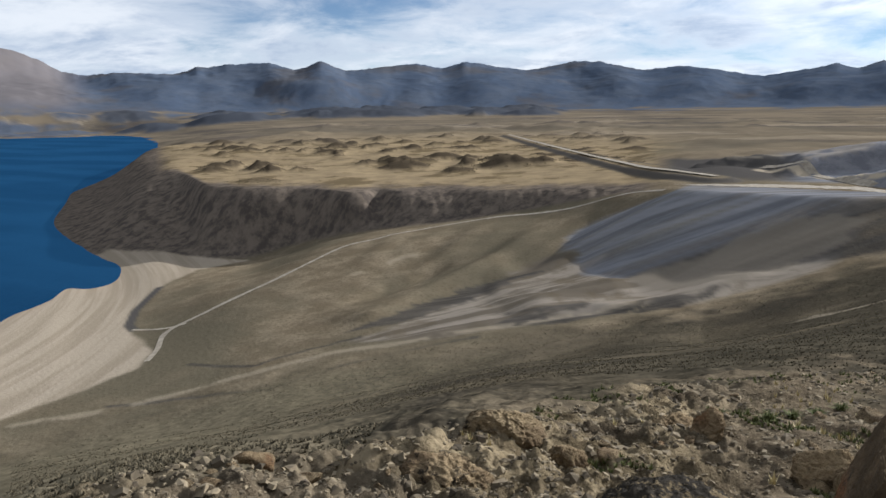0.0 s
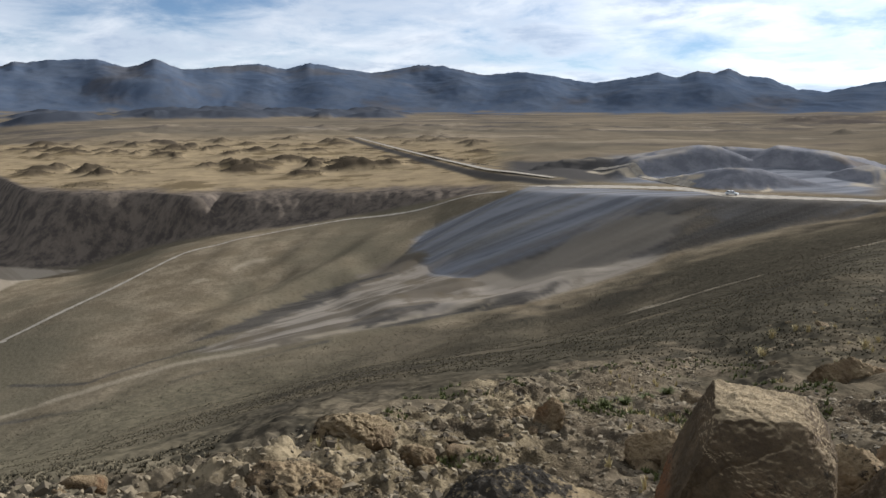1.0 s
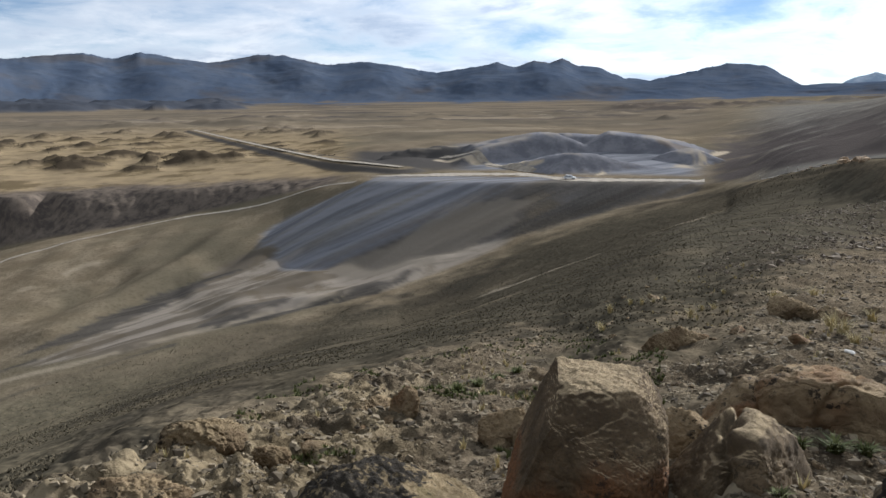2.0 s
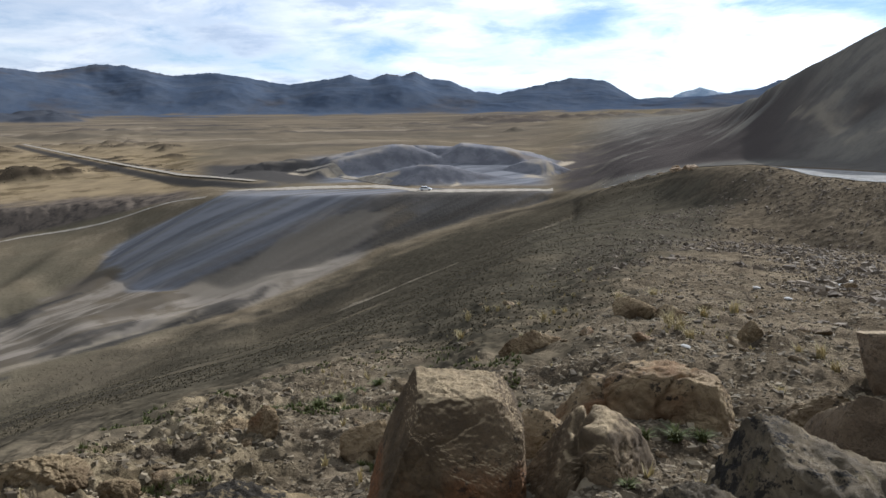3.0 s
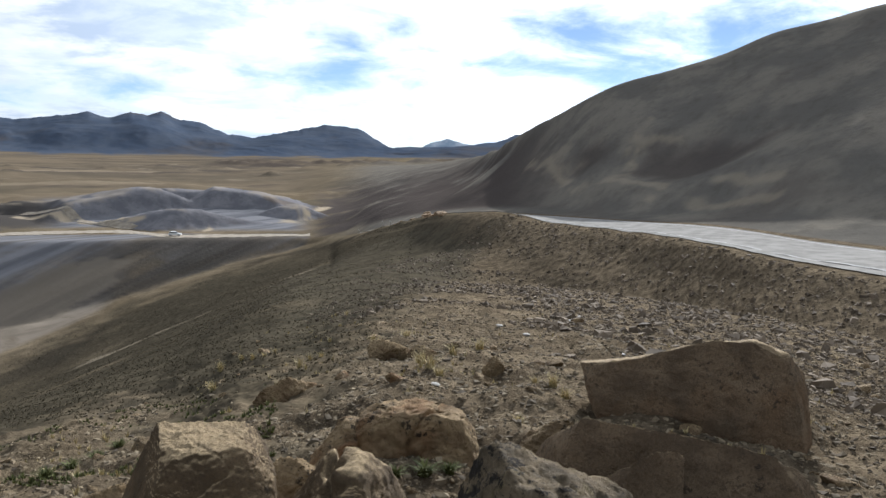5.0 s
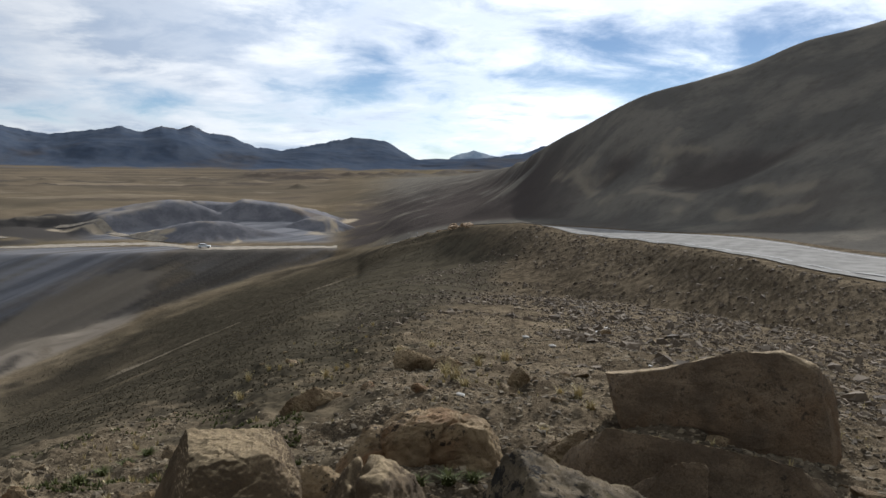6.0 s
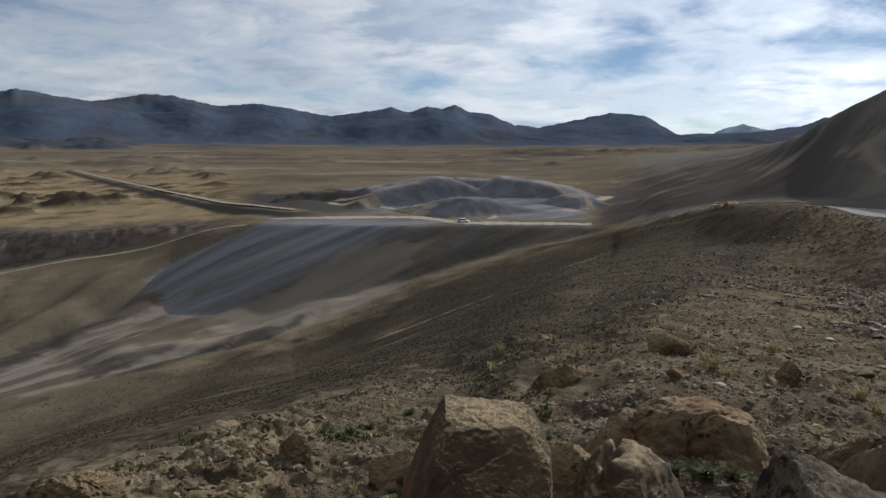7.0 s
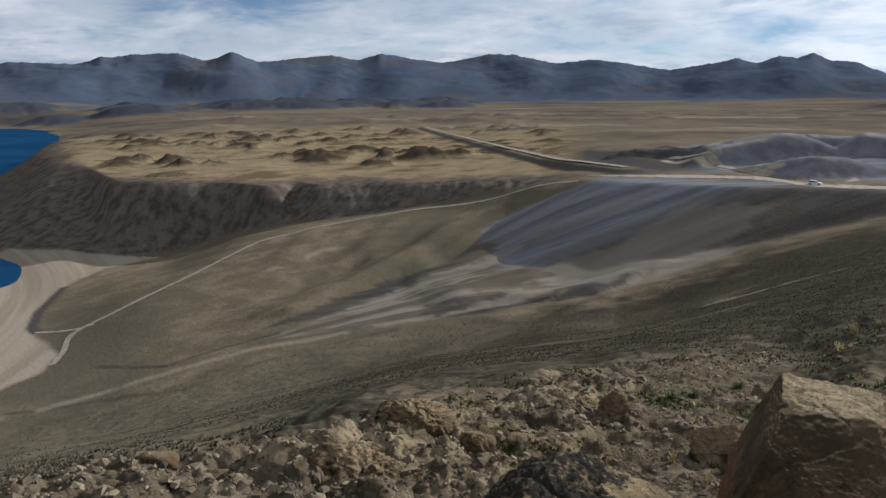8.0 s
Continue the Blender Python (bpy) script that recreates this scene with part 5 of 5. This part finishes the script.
for az, d, dims, above, seed, label in (
        (8.9, 10.9, (1.02, 0.60, 0.7), 0.25, 41, "flat-topped tan boulder on stony ground"),
        (16.4, 12.9, (0.80, 0.5, 0.55), 0.32, 43, "broken brown outcrop rising from gravel"),
        (18.9, 12.8, (0.70, 0.5, 0.42), 0.24, 47, "low tan rock beside a broken outcrop"),
        (-3.6, 6.4, (0.52, 0.42, 0.5), 0.33, 53, "squat brown rock throwing a long shadow"),
        (-1.6, 6.2, (0.42, 0.35, 0.4), 0.22, 54, "brown rock leaning against a squat one"),
        (8.9, 5.35, (0.60, 0.42, 0.5), 0.26, 59, "tan rock wedged behind a tall boulder"),
        (29.4, 5.9, (0.70, 0.45, 0.6), 0.42, 60, "dark knob of rock at the end of a slab")):
    boulder("boulder", az, d, dims, above, None, seed, m_rock, label, level=6, rough=0.17)
for az, d, dims, above, seed, label in (
        (24.0, 10.8, (0.30, 0.26, 0.42), 0.27, 61, "small upright grey stone"),
        (-11.6, 7.0, (0.27, 0.25, 0.36), 0.27, 67, "rounded tan stone standing upright"),
        (-14.2, 7.4, (0.46, 0.34, 0.3), 0.17, 71, "low brown stone half sunk in gravel"),
        (-26.2, 5.9, (0.62, 0.42, 0.34), 0.20, 73, "pale stone at the edge of the ledge"),
        (-30.5, 4.5, (0.58, 0.44, 0.36), 0.20, 79, "dark-sided stone on the ledge"),
        (-22.0, 5.3, (0.34, 0.30, 0.30), 0.18, 80, "angular tan stone among gravel"),
        (44.0, 8.5, (0.50, 0.4, 0.4), 0.22, 83, "orange-brown stone behind a massive block"),
        (41.8, 8.8, (0.42, 0.32, 0.36), 0.20, 89, "angular tan stone behind a massive block")):
    boulder("rock", az, d, dims, above, None, seed, m_rock, label, level=6, rough=0.20)

# stones strewn over the ledge
rnd = random.Random(77)
KINDS = [rock_mesh("rock", (1, rnd.uniform(0.65, 0.95), rnd.uniform(0.5, 0.8)), None, 200 + q, 3, m_rock, 0.13) for q in range(14)]
TONES = ["small weathered tan stone lying on gravel", "angular brown stone lying on bare soil", "flat tan stone half sunk in soil", "rough brown stone beside tufts of grass"]
count = 0
while count < 298:
    az = rnd.uniform(-60, 52)
    d = 3.0 * math.exp(rnd.random() ** 0.9 * math.log(26 / 3.0))
    x, y = d * math.sin(radians(az)), d * math.cos(radians(az))
    z, k, _, _ = ground_height(np.array([x]), np.array([y]))
    if k[0] > 1.04:
        continue
    size = min(0.30, 0.052 * rnd.paretovariate(1.45)) * (0.8 + 0.04 * d)
    which = rnd.randrange(14)
    ob = new("rock", KINDS[which])
    ob.matrix_world = pose(x, y, float(z[0]) + size * 0.03, rnd.uniform(-20, 20), rnd.uniform(-20, 20), rnd.uniform(0, 360)) @ Matrix.Diagonal((size, size, size * rnd.uniform(0.45, 0.8), 1))
    tagged(ob, TONES[which % 4], "rock", "stones strewn over the ledge")
    count += 1


# ------------------------------------------------------------------ what nobody could count
def scatter(name, places, template, faces, size, mat, label, category, seed, jitter=0.25, squash=(0.5, 1.0), sink=0.0, flat=True, lean=0.0):
    """One mesh of many small pieces: a shape set down at many places, each turned, stretched and bent by chance."""
    rs = np.random.RandomState(seed)
    n_, m = len(places), len(template)
    t = np.repeat(template[None], n_, 0) * (1 + rs.uniform(-jitter, jitter, (n_, m, 3)))
    t = t * np.stack([rs.uniform(0.75, 1.25, n_), rs.uniform(0.6, 1.0, n_), rs.uniform(*squash, n_)], 1)[:, None]
    if lean:
        b = rs.normal(0, lean, n_)[:, None]
        t = np.stack([t[..., 0] * np.cos(b) - t[..., 2] * np.sin(b), t[..., 1], t[..., 0] * np.sin(b) + t[..., 2] * np.cos(b)], -1)
    a = rs.uniform(0, 2 * math.pi, n_)
    c, s_ = np.cos(a)[:, None], np.sin(a)[:, None]
    x, y = t[..., 0] * c - t[..., 1] * s_, t[..., 0] * s_ + t[..., 1] * c
    z = ground_height(places[:, 0], places[:, 1])[0]
    v = np.stack([x * size[:, None] + places[:, 0, None], y * size[:, None] + places[:, 1, None], (t[..., 2] - sink) * size[:, None] + z[:, None]], -1)
    f = (faces[None] + (np.arange(n_) * m)[:, None, None]).reshape(-1, faces.shape[1])
    me = mesh_from(name, v.reshape(-1, 3), f, flat)
    me.materials.append(mat)
    return tagged(new(name, me), label, category, kind="stuff")


def strew(count, az_span, r_span, keep, seed, power=1.0):
    """Places by chance, denser near by, where keep(k, az, x, y) holds."""
    rs = np.random.RandomState(seed)
    az, u = rs.uniform(*az_span, count), rs.random_sample(count) ** power
    r = r_span[0] * (r_span[1] / r_span[0]) ** u
    x, y = r * np.sin(np.radians(az)), r * np.cos(np.radians(az))
    k = land(x, y)[1]
    ok = keep(k, az, x, y)
    return np.stack([x, y], 1)[ok], r[ok], rs


CHIP = np.array([(-0.45, -0.35, -0.25), (0.4, -0.4, -0.25), (0.5, 0.35, -0.25), (-0.35, 0.45, -0.25), (-0.3, -0.25, 0.25), (0.3, -0.35, 0.2), (0.35, 0.2, 0.3), (-0.35, 0.3, 0.15)])
CHIP_F = np.array([(0, 3, 2, 1), (4, 5, 6, 7), (0, 1, 5, 4), (1, 2, 6, 5), (2, 3, 7, 6), (3, 0, 4, 7)])
places, r, rs = strew(48000, (-62, 54), (2.2, 36), lambda k, az, x, y: k + turf_edge(az) + 0.12 * fbm(x, y, 3, 3, 98) < 1.06, 301)
scatter("gravel", places, CHIP, CHIP_F, np.minimum(0.11, (0.013 + 0.0019 * r) * (1 + rs.pareto(2.5, len(r)))), m_gravel, "tan and brown gravel scattered over bare soil", "gravel", 302, 0.35, lean=0.3)
places, r, rs = strew(4500, (54, 298), (0.7, 12), lambda k, az, x, y: k < 1.2, 305)
scatter("gravel", places, CHIP, CHIP_F, np.minimum(0.14, (0.018 + 0.0024 * r) * (1 + rs.pareto(2.4, len(r)))), m_gravel, "tan and brown gravel scattered over bare soil", "gravel", 306, 0.35, lean=0.3)
places, r, rs = strew(52000, (2, 56), (12, 118), lambda k, az, x, y: (k > 0.5) & (k < 3.02) & ((az > 26 - 8 * (3 - k)) | (k + turf_edge(az) < 1.08)) & (fbm(x, y, 9, 4, 88) + 0.012 * (az - 14) + 0.5 * smooth(14, 45, np.hypot(x, y)) > 0.34), 303)
scatter("scree", places, CHIP, CHIP_F, np.minimum(0.55, (0.012 + 0.0026 * r) * (0.7 + rs.pareto(2.8, len(r)))) * (0.45 + 0.55 * smooth(8, 24, np.degrees(np.arctan2(places[:, 0], places[:, 1])))), m_scree, "dark broken stones covering a roadside slope", "scree", 304, 0.4, (0.5, 1.2), lean=0.45)

v1, f1 = sphere(1)
v1 = v1 * np.array([0.5, 0.42, 0.30])
for nx, ny, nz, d in ((0.3, 0.2, 1, 0.16), (1, 0.3, 0.1, 0.34), (-0.8, 0.5, 0.2, 0.33), (0.1, -1, 0.3, 0.28)):
    q_ = np.array([nx, ny, nz]) / math.sqrt(nx * nx + ny * ny + nz * nz)
    v1 = v1 - np.maximum(0, v1 @ q_ - d)[:, None] * q_
places, r, rs = strew(6500, (-62, 54), (2.6, 30), lambda k, az, x, y: (k < 1.05) & (fbm(x, y, 2.5, 3, 99) > -0.1), 321)
scatter("rubble_stones", places, v1, f1, np.minimum(0.20, (0.022 + 0.0026 * r) * (1 + rs.pareto(2.4, len(r)))), m_gravel, "angular tan stones scattered over bare soil", "gravel", 322, 0.16, (0.6, 1.2))

# tussock: seven bent blades
blades, blade_faces = [], []
for q in range(7):
    a = q * 2 * math.pi / 7
    c, s_ = math.cos(a), math.sin(a)
    blades += [(-0.16 * s_ + 0.1 * c, 0.16 * c + 0.1 * s_, 0), (0.16 * s_ + 0.1 * c, -0.16 * c + 0.1 * s_, 0), (0.5 * c, 0.5 * s_, 0.7 + 0.15 * (q % 3))]
    blade_faces.append((3 * q, 3 * q + 1, 3 * q + 2))
TUFT, TUFT_F = np.array(blades), np.array(blade_faces)
places, r, rs = strew(80000, (-62, 18), (4.2, 215), lambda k, az, x, y: (k + turf_edge(az) > 1.05) & (k < 2.97) & (fbm(x, y, 18, 3, 91) > -0.3), 305, 0.8)
scatter("tussock_grass", places, TUFT, TUFT_F, rs.uniform(0.04, 0.14, len(r)) * (0.40 + r / 75), m_tussock, "sparse dry tussocks dotting a dark hillside", "grass", 306, 0.3, (0.3, 0.7))
places, r, rs = strew(9000, (-50, -14), (400, 1000), lambda k, az, x, y: (k > 7.05) & (heaped(x, y, KNOLLS) > 0.7), 307)
scatter("heath_shrubs", places, TUFT, TUFT_F, rs.uniform(0.4, 1.1, len(r)), m_shrub, "dark low shrubs growing on knolls", "shrub", 308, 0.35, (0.5, 0.9))
places, r, rs = strew(2600, (-30, 50), (3.5, 30), lambda k, az, x, y: (k < 1.05) & (fbm(x, y, 1.6, 3, 93) > 0.22), 309)
scatter("dry_grass", places, TUFT, TUFT_F, rs.uniform(0.03, 0.09, len(r)), m_straw, "thin dry grass between stones", "grass", 310, 0.4, (0.7, 1.5))
places, r, rs = strew(9000, (-24, 8), (5.5, 14), lambda k, az, x, y: (k < 1.12) & (fbm(x, y, 1.1, 3, 95) > 0.26), 311)
scatter("low_herbs", places, TUFT, TUFT_F, rs.uniform(0.025, 0.075, len(r)), m_herb, "low green herbs between stones on the ledge", "herb", 312, 0.4, (0.5, 1.0))


# ------------------------------------------------------------------ single plants and stones
def tuft_mesh(name, count, spread, height, width, mat, seed):
    """A tuft of bent blades, each of three joints."""
    rs = random.Random(seed)
    v, f = [], []
    for _ in range(count):
        a, lean = rs.uniform(0, 2 * math.pi), rs.uniform(0.15, 1.0) * spread
        bx, by = rs.uniform(-0.2, 0.2) * spread, rs.uniform(-0.2, 0.2) * spread
        h = height * rs.uniform(0.5, 1.0)
        c, s_ = math.cos(a), math.sin(a)
        b = len(v)
        for t in (0, 0.4, 0.75):
            w_ = width * (1 - t) * 0.5
            cx, cy, cz = bx + c * lean * t * t, by + s_ * lean * t * t, h * (t - 0.25 * t * t)
            v += [(cx - s_ * w_, cy + c * w_, cz), (cx + s_ * w_, cy - c * w_, cz)]
        v.append((bx + c * lean, by + s_ * lean, h * 0.75))
        f += [(b, b + 1, b + 3), (b, b + 3, b + 2), (b + 2, b + 3, b + 5), (b + 2, b + 5, b + 4), (b + 4, b + 5, b + 6)]
    me = mesh_from(name, np.array(v), np.array(f), True)
    me.materials.append(mat)
    return me


STRAW = [tuft_mesh("grass_tuft", 70, 0.22, 0.26, 0.012, m_straw, 400 + q) for q in range(3)]
rnd = random.Random(5)
for q, (az, d, s_) in enumerate([(19.3, 10.6, 1.2), (20.0, 10.2, 1.0), (18.6, 11.4, 1.3), (28.5, 9.4, 1.0), (29.4, 9.0, 0.9), (27.2, 10.2, 0.8), (21.0, 12.8, 1.1), (23.0, 13.4, 1.2), (31.0, 7.6, 0.7),
                                 (8.5, 6.2, 0.6), (26.0, 7.4, 0.6), (15.0, 15.5, 1.4), (17.5, 16.5, 1.4), (33.0, 10.8, 0.9)]):
    ob = new("grass_tuft", STRAW[q % 3])
    x, y, z = place(az, d)
    ob.matrix_world = pose(x, y, z - 0.01, 0, 0, rnd.uniform(0, 360)) @ Matrix.Diagonal((s_, s_, s_, 1))
    tagged(ob, "tuft of straw-yellow grass on stony soil", "grass", "straw tufts on the ledge")
for q in range(46):  # taller straw on the brow of the ledge
    az, d = rnd.uniform(1.5, 13), rnd.uniform(13, 30)
    if d > 9 + az * 2.0:
        continue
    s_ = rnd.uniform(0.4, 0.95)
    ob = new("grass_tuft", STRAW[q % 3])
    x, y, z = place(az, d)
    ob.matrix_world = pose(x, y, z - 0.01, 0, 0, rnd.uniform(0, 360)) @ Matrix.Diagonal((s_, s_, s_ * 1.3, 1))
    tagged(ob, "tall straw-yellow tuft on the brow of the slope", "grass", "straw tufts on the brow")
HERB = [tuft_mesh("cushion_plant", 90, 0.12, 0.11, 0.022, m_herb, 420 + q) for q in range(3)]
for q, (az, d, s_) in enumerate([(19.0, 5.35, 1.3), (20.8, 5.5, 1.1), (16.8, 5.25, 1.0), (14.9, 4.55, 1.0), (15.6, 4.3, 0.8), (-7.5, 8.6, 1.5), (-6.0, 9.0, 1.3), (-9.0, 8.2, 1.2), (-4.4, 9.6, 1.5),
                                 (-10.8, 8.6, 1.2), (-3.0, 10.4, 1.4), (26.5, 5.1, 0.7)]):
    ob = new("cushion_plant", HERB[q % 3])
    x, y, z = place(az, d)
    ob.matrix_world = pose(x, y, z - 0.01, 0, 0, rnd.uniform(0, 360)) @ Matrix.Diagonal((s_, s_, s_, 1))
    tagged(ob, "small green cushion plant at the foot of rocks", "plant", "green plants on the ledge")
m_white, n = material("white quartz")
n.surface((0.34, 0.32, 0.28), 0.8)
WHITE = rock_mesh("white_stone", (1, 0.6, 0.45), None, 500, 3, m_white, 0.1)
for az, d, s_ in ((19.7, 9.3, 0.13), (26.5, 17.5, 0.17), (29.8, 25.5, 0.30), (33.6, 15.0, 0.12), (30.4, 27.0, 0.22), (24.5, 21.0, 0.2)):
    ob = new("white_stone", WHITE)
    x, y, z = place(az, d)
    ob.matrix_world = pose(x, y, z + 0.1 * s_, 0, 0, az * 7) @ Matrix.Diagonal((s_, s_, s_, 1))
    tagged(ob, "small white stone on brown gravel", "stone", "white stones on the slope")
m_orange, n = material("orange rubble")
pos = n.node("ShaderNodeNewGeometry").outputs["Position"]
n.surface(n.mix(n.ramp(n.noise(pos, 2, 4, 0.6), 0.4, 0.65), (0.25, 0.17, 0.10), (0.42, 0.31, 0.20)), 0.95, spec=0.1)
RUBBLE = [rock_mesh("rubble", (1, 0.8, 0.6), None, 520 + q, 3, m_orange, 0.12) for q in range(4)]
rnd = random.Random(31)
for q in range(16):
    az = rnd.gauss(19.6, 0.55) if q < 10 else rnd.uniform(16.4, 19.5)
    d = float(np.interp(az, AZ_TABLE, LINES[3][0])) * rnd.uniform(0.985, 1.01)
    s_ = rnd.uniform(0.7, 2.0) if q < 10 else rnd.uniform(0.4, 0.9)
    ob = new("rubble", RUBBLE[q % 4])
    x, y, z = place(az, d)
    ob.matrix_world = pose(x, y, z + 0.12 * s_, rnd.uniform(-20, 20), rnd.uniform(-20, 20), rnd.uniform(0, 360)) @ Matrix.Diagonal((s_, s_, s_, 1))
    tagged(ob, "orange rubble block dumped on the road bank", "rubble", "rubble on the road bank")


# ------------------------------------------------------------------ road furniture and the car
def part(name, bm, mat, parent, label=""):
    me = bpy.data.meshes.new(name)
    bm.to_mesh(me)
    bm.free()
    me.materials.append(mat)
    ob = new(name, me)
    ob.parent = parent
    return tagged(ob, label)


def solid(profile, width, bevel):
    """A side profile (x, z) drawn out across the y axis, with rounded edges."""
    bm = bmesh.new()
    near_side = [bm.verts.new((x, -width / 2, z)) for x, z in profile]
    f = bm.faces.new(near_side)
    far_side = bmesh.ops.extrude_face_region(bm, geom=[f])["geom"]
    bmesh.ops.translate(bm, verts=[g for g in far_side if isinstance(g, bmesh.types.BMVert)], vec=(0, width, 0))
    bmesh.ops.recalc_face_normals(bm, faces=bm.faces)
    if bevel:
        bmesh.ops.bevel(bm, geom=list(bm.edges), offset=bevel, segments=2, affect="EDGES", clamp_overlap=True)
    return bm


def disc(radius, width, y, x, z):
    bm = bmesh.new()
    bmesh.ops.create_cone(bm, cap_ends=True, segments=24, radius1=radius, radius2=radius, depth=width, matrix=pose(x, y, z, 90))
    bmesh.ops.bevel(bm, geom=[e for e in bm.edges if len(e.link_faces) == 2 and e.calc_face_angle() > 1], offset=0.02, segments=2, affect="EDGES")
    return bm


def plain_material(name, colour, rough, metal=0.0, spec=0.5):
    m, n_ = material(name)
    p = n_.node("ShaderNodeNewGeometry").outputs["Position"]
    n_.surface(n_.mix(n_.ramp(n_.noise(p, 3, 3, 0.5), 0.4, 0.7, 0, 0.25), colour, tuple(c * 0.75 for c in colour)), rough, metal=metal, spec=spec)
    return m


m_body = plain_material("white car paint", (0.72, 0.72, 0.70), 0.3)
m_glass = plain_material("dark car glass", (0.02, 0.025, 0.03), 0.08)
m_tyre = plain_material("tyre rubber", (0.03, 0.03, 0.03), 0.85)
m_rim = plain_material("wheel metal", (0.45, 0.45, 0.46), 0.35, 0.9)
m_lamp = plain_material("clear lamp glass", (0.75, 0.75, 0.72), 0.15)
m_red = plain_material("red lamp glass", (0.35, 0.02, 0.02), 0.25)


def car():
    ob = new("car")
    part("body", solid([(-2.2, 0.35), (2.15, 0.35), (2.25, 0.62), (2.15, 0.86), (1.05, 1.0), (-2.15, 1.02), (-2.25, 0.7)], 1.76, 0.06), m_body, ob)
    cabin = part("cabin", solid([(1.05, 0.98), (0.35, 1.52), (-1.55, 1.56), (-2.1, 1.0)], 1.56, 0.06), m_body, ob)
    part("windscreen", solid([(1.0, 1.04), (0.42, 1.48), (0.46, 1.50), (1.06, 1.04)], 1.36, 0), m_glass, cabin, "dark windscreen")
    for side in (-1, 1):
        for x0, x1, x2, x3 in ((0.80, 0.34, -0.42, -0.42), (-0.50, -0.50, -1.48, -1.88)):
            bm = solid([(x0, 1.03), (x1, 1.44), (x2, 1.45), (x3, 1.03)], 0.03, 0)
            bmesh.ops.translate(bm, verts=bm.verts, vec=(0, side * 0.79, 0))
            part("side_window", bm, m_glass, cabin, "dark side window")
        for x in (1.42, -1.40):
            wheel = part("wheel", disc(0.33, 0.22, side * 0.80, x, 0.33), m_tyre, ob)
            part("rim", disc(0.20, 0.04, side * 0.92, x, 0.33), m_rim, wheel)
        for x, mat, name in ((2.22, m_lamp, "headlight"), (-2.23, m_red, "tail_light")):
            bm = solid([(x - 0.04, 0.66), (x + 0.04, 0.66), (x + 0.03, 0.82), (x - 0.04, 0.82)], 0.32, 0.01)
            bmesh.ops.translate(bm, verts=bm.verts, vec=(0, side * 0.62, 0))
            part(name, bm, mat, ob)
    return tagged(ob, "small white car driving on the gravel embankment road", "car")


p0, p1 = between(6, 7, 0.55, [0.9, 1.6])
vehicle = car()
vehicle.matrix_world = pose(*p0, float(ground_height(np.array([p0[0]]), np.array([p0[1]]))[0][0]) + 0.10, 0, 0, math.degrees(math.atan2(p1[1] - p0[1], p1[0] - p0[0])))

m_wood = plain_material("grey wooden post", (0.36, 0.32, 0.26), 0.9)
for az, h in ((15.6, 1.5), (16.2, 1.0), (13.9, 1.2)):
    d = float(np.interp(az, AZ_TABLE, LINES[3][0])) + 1.5
    ob = new("marker_post")
    part("post", solid([(-0.07, -0.2), (0.07, -0.2), (0.05, h), (-0.05, h)], 0.12, 0.01), m_wood, ob)
    part("cap", solid([(-0.08, h - 0.02), (0.08, h - 0.02), (0.05, h + 0.08), (-0.05, h + 0.08)], 0.16, 0.01), m_body, ob, "pale post cap")
    ob.matrix_world = pose(*place(az, d), 0, 0, -az)
    tagged(ob, "grey wooden marker post on the road bank", "post", "posts along the road bank")
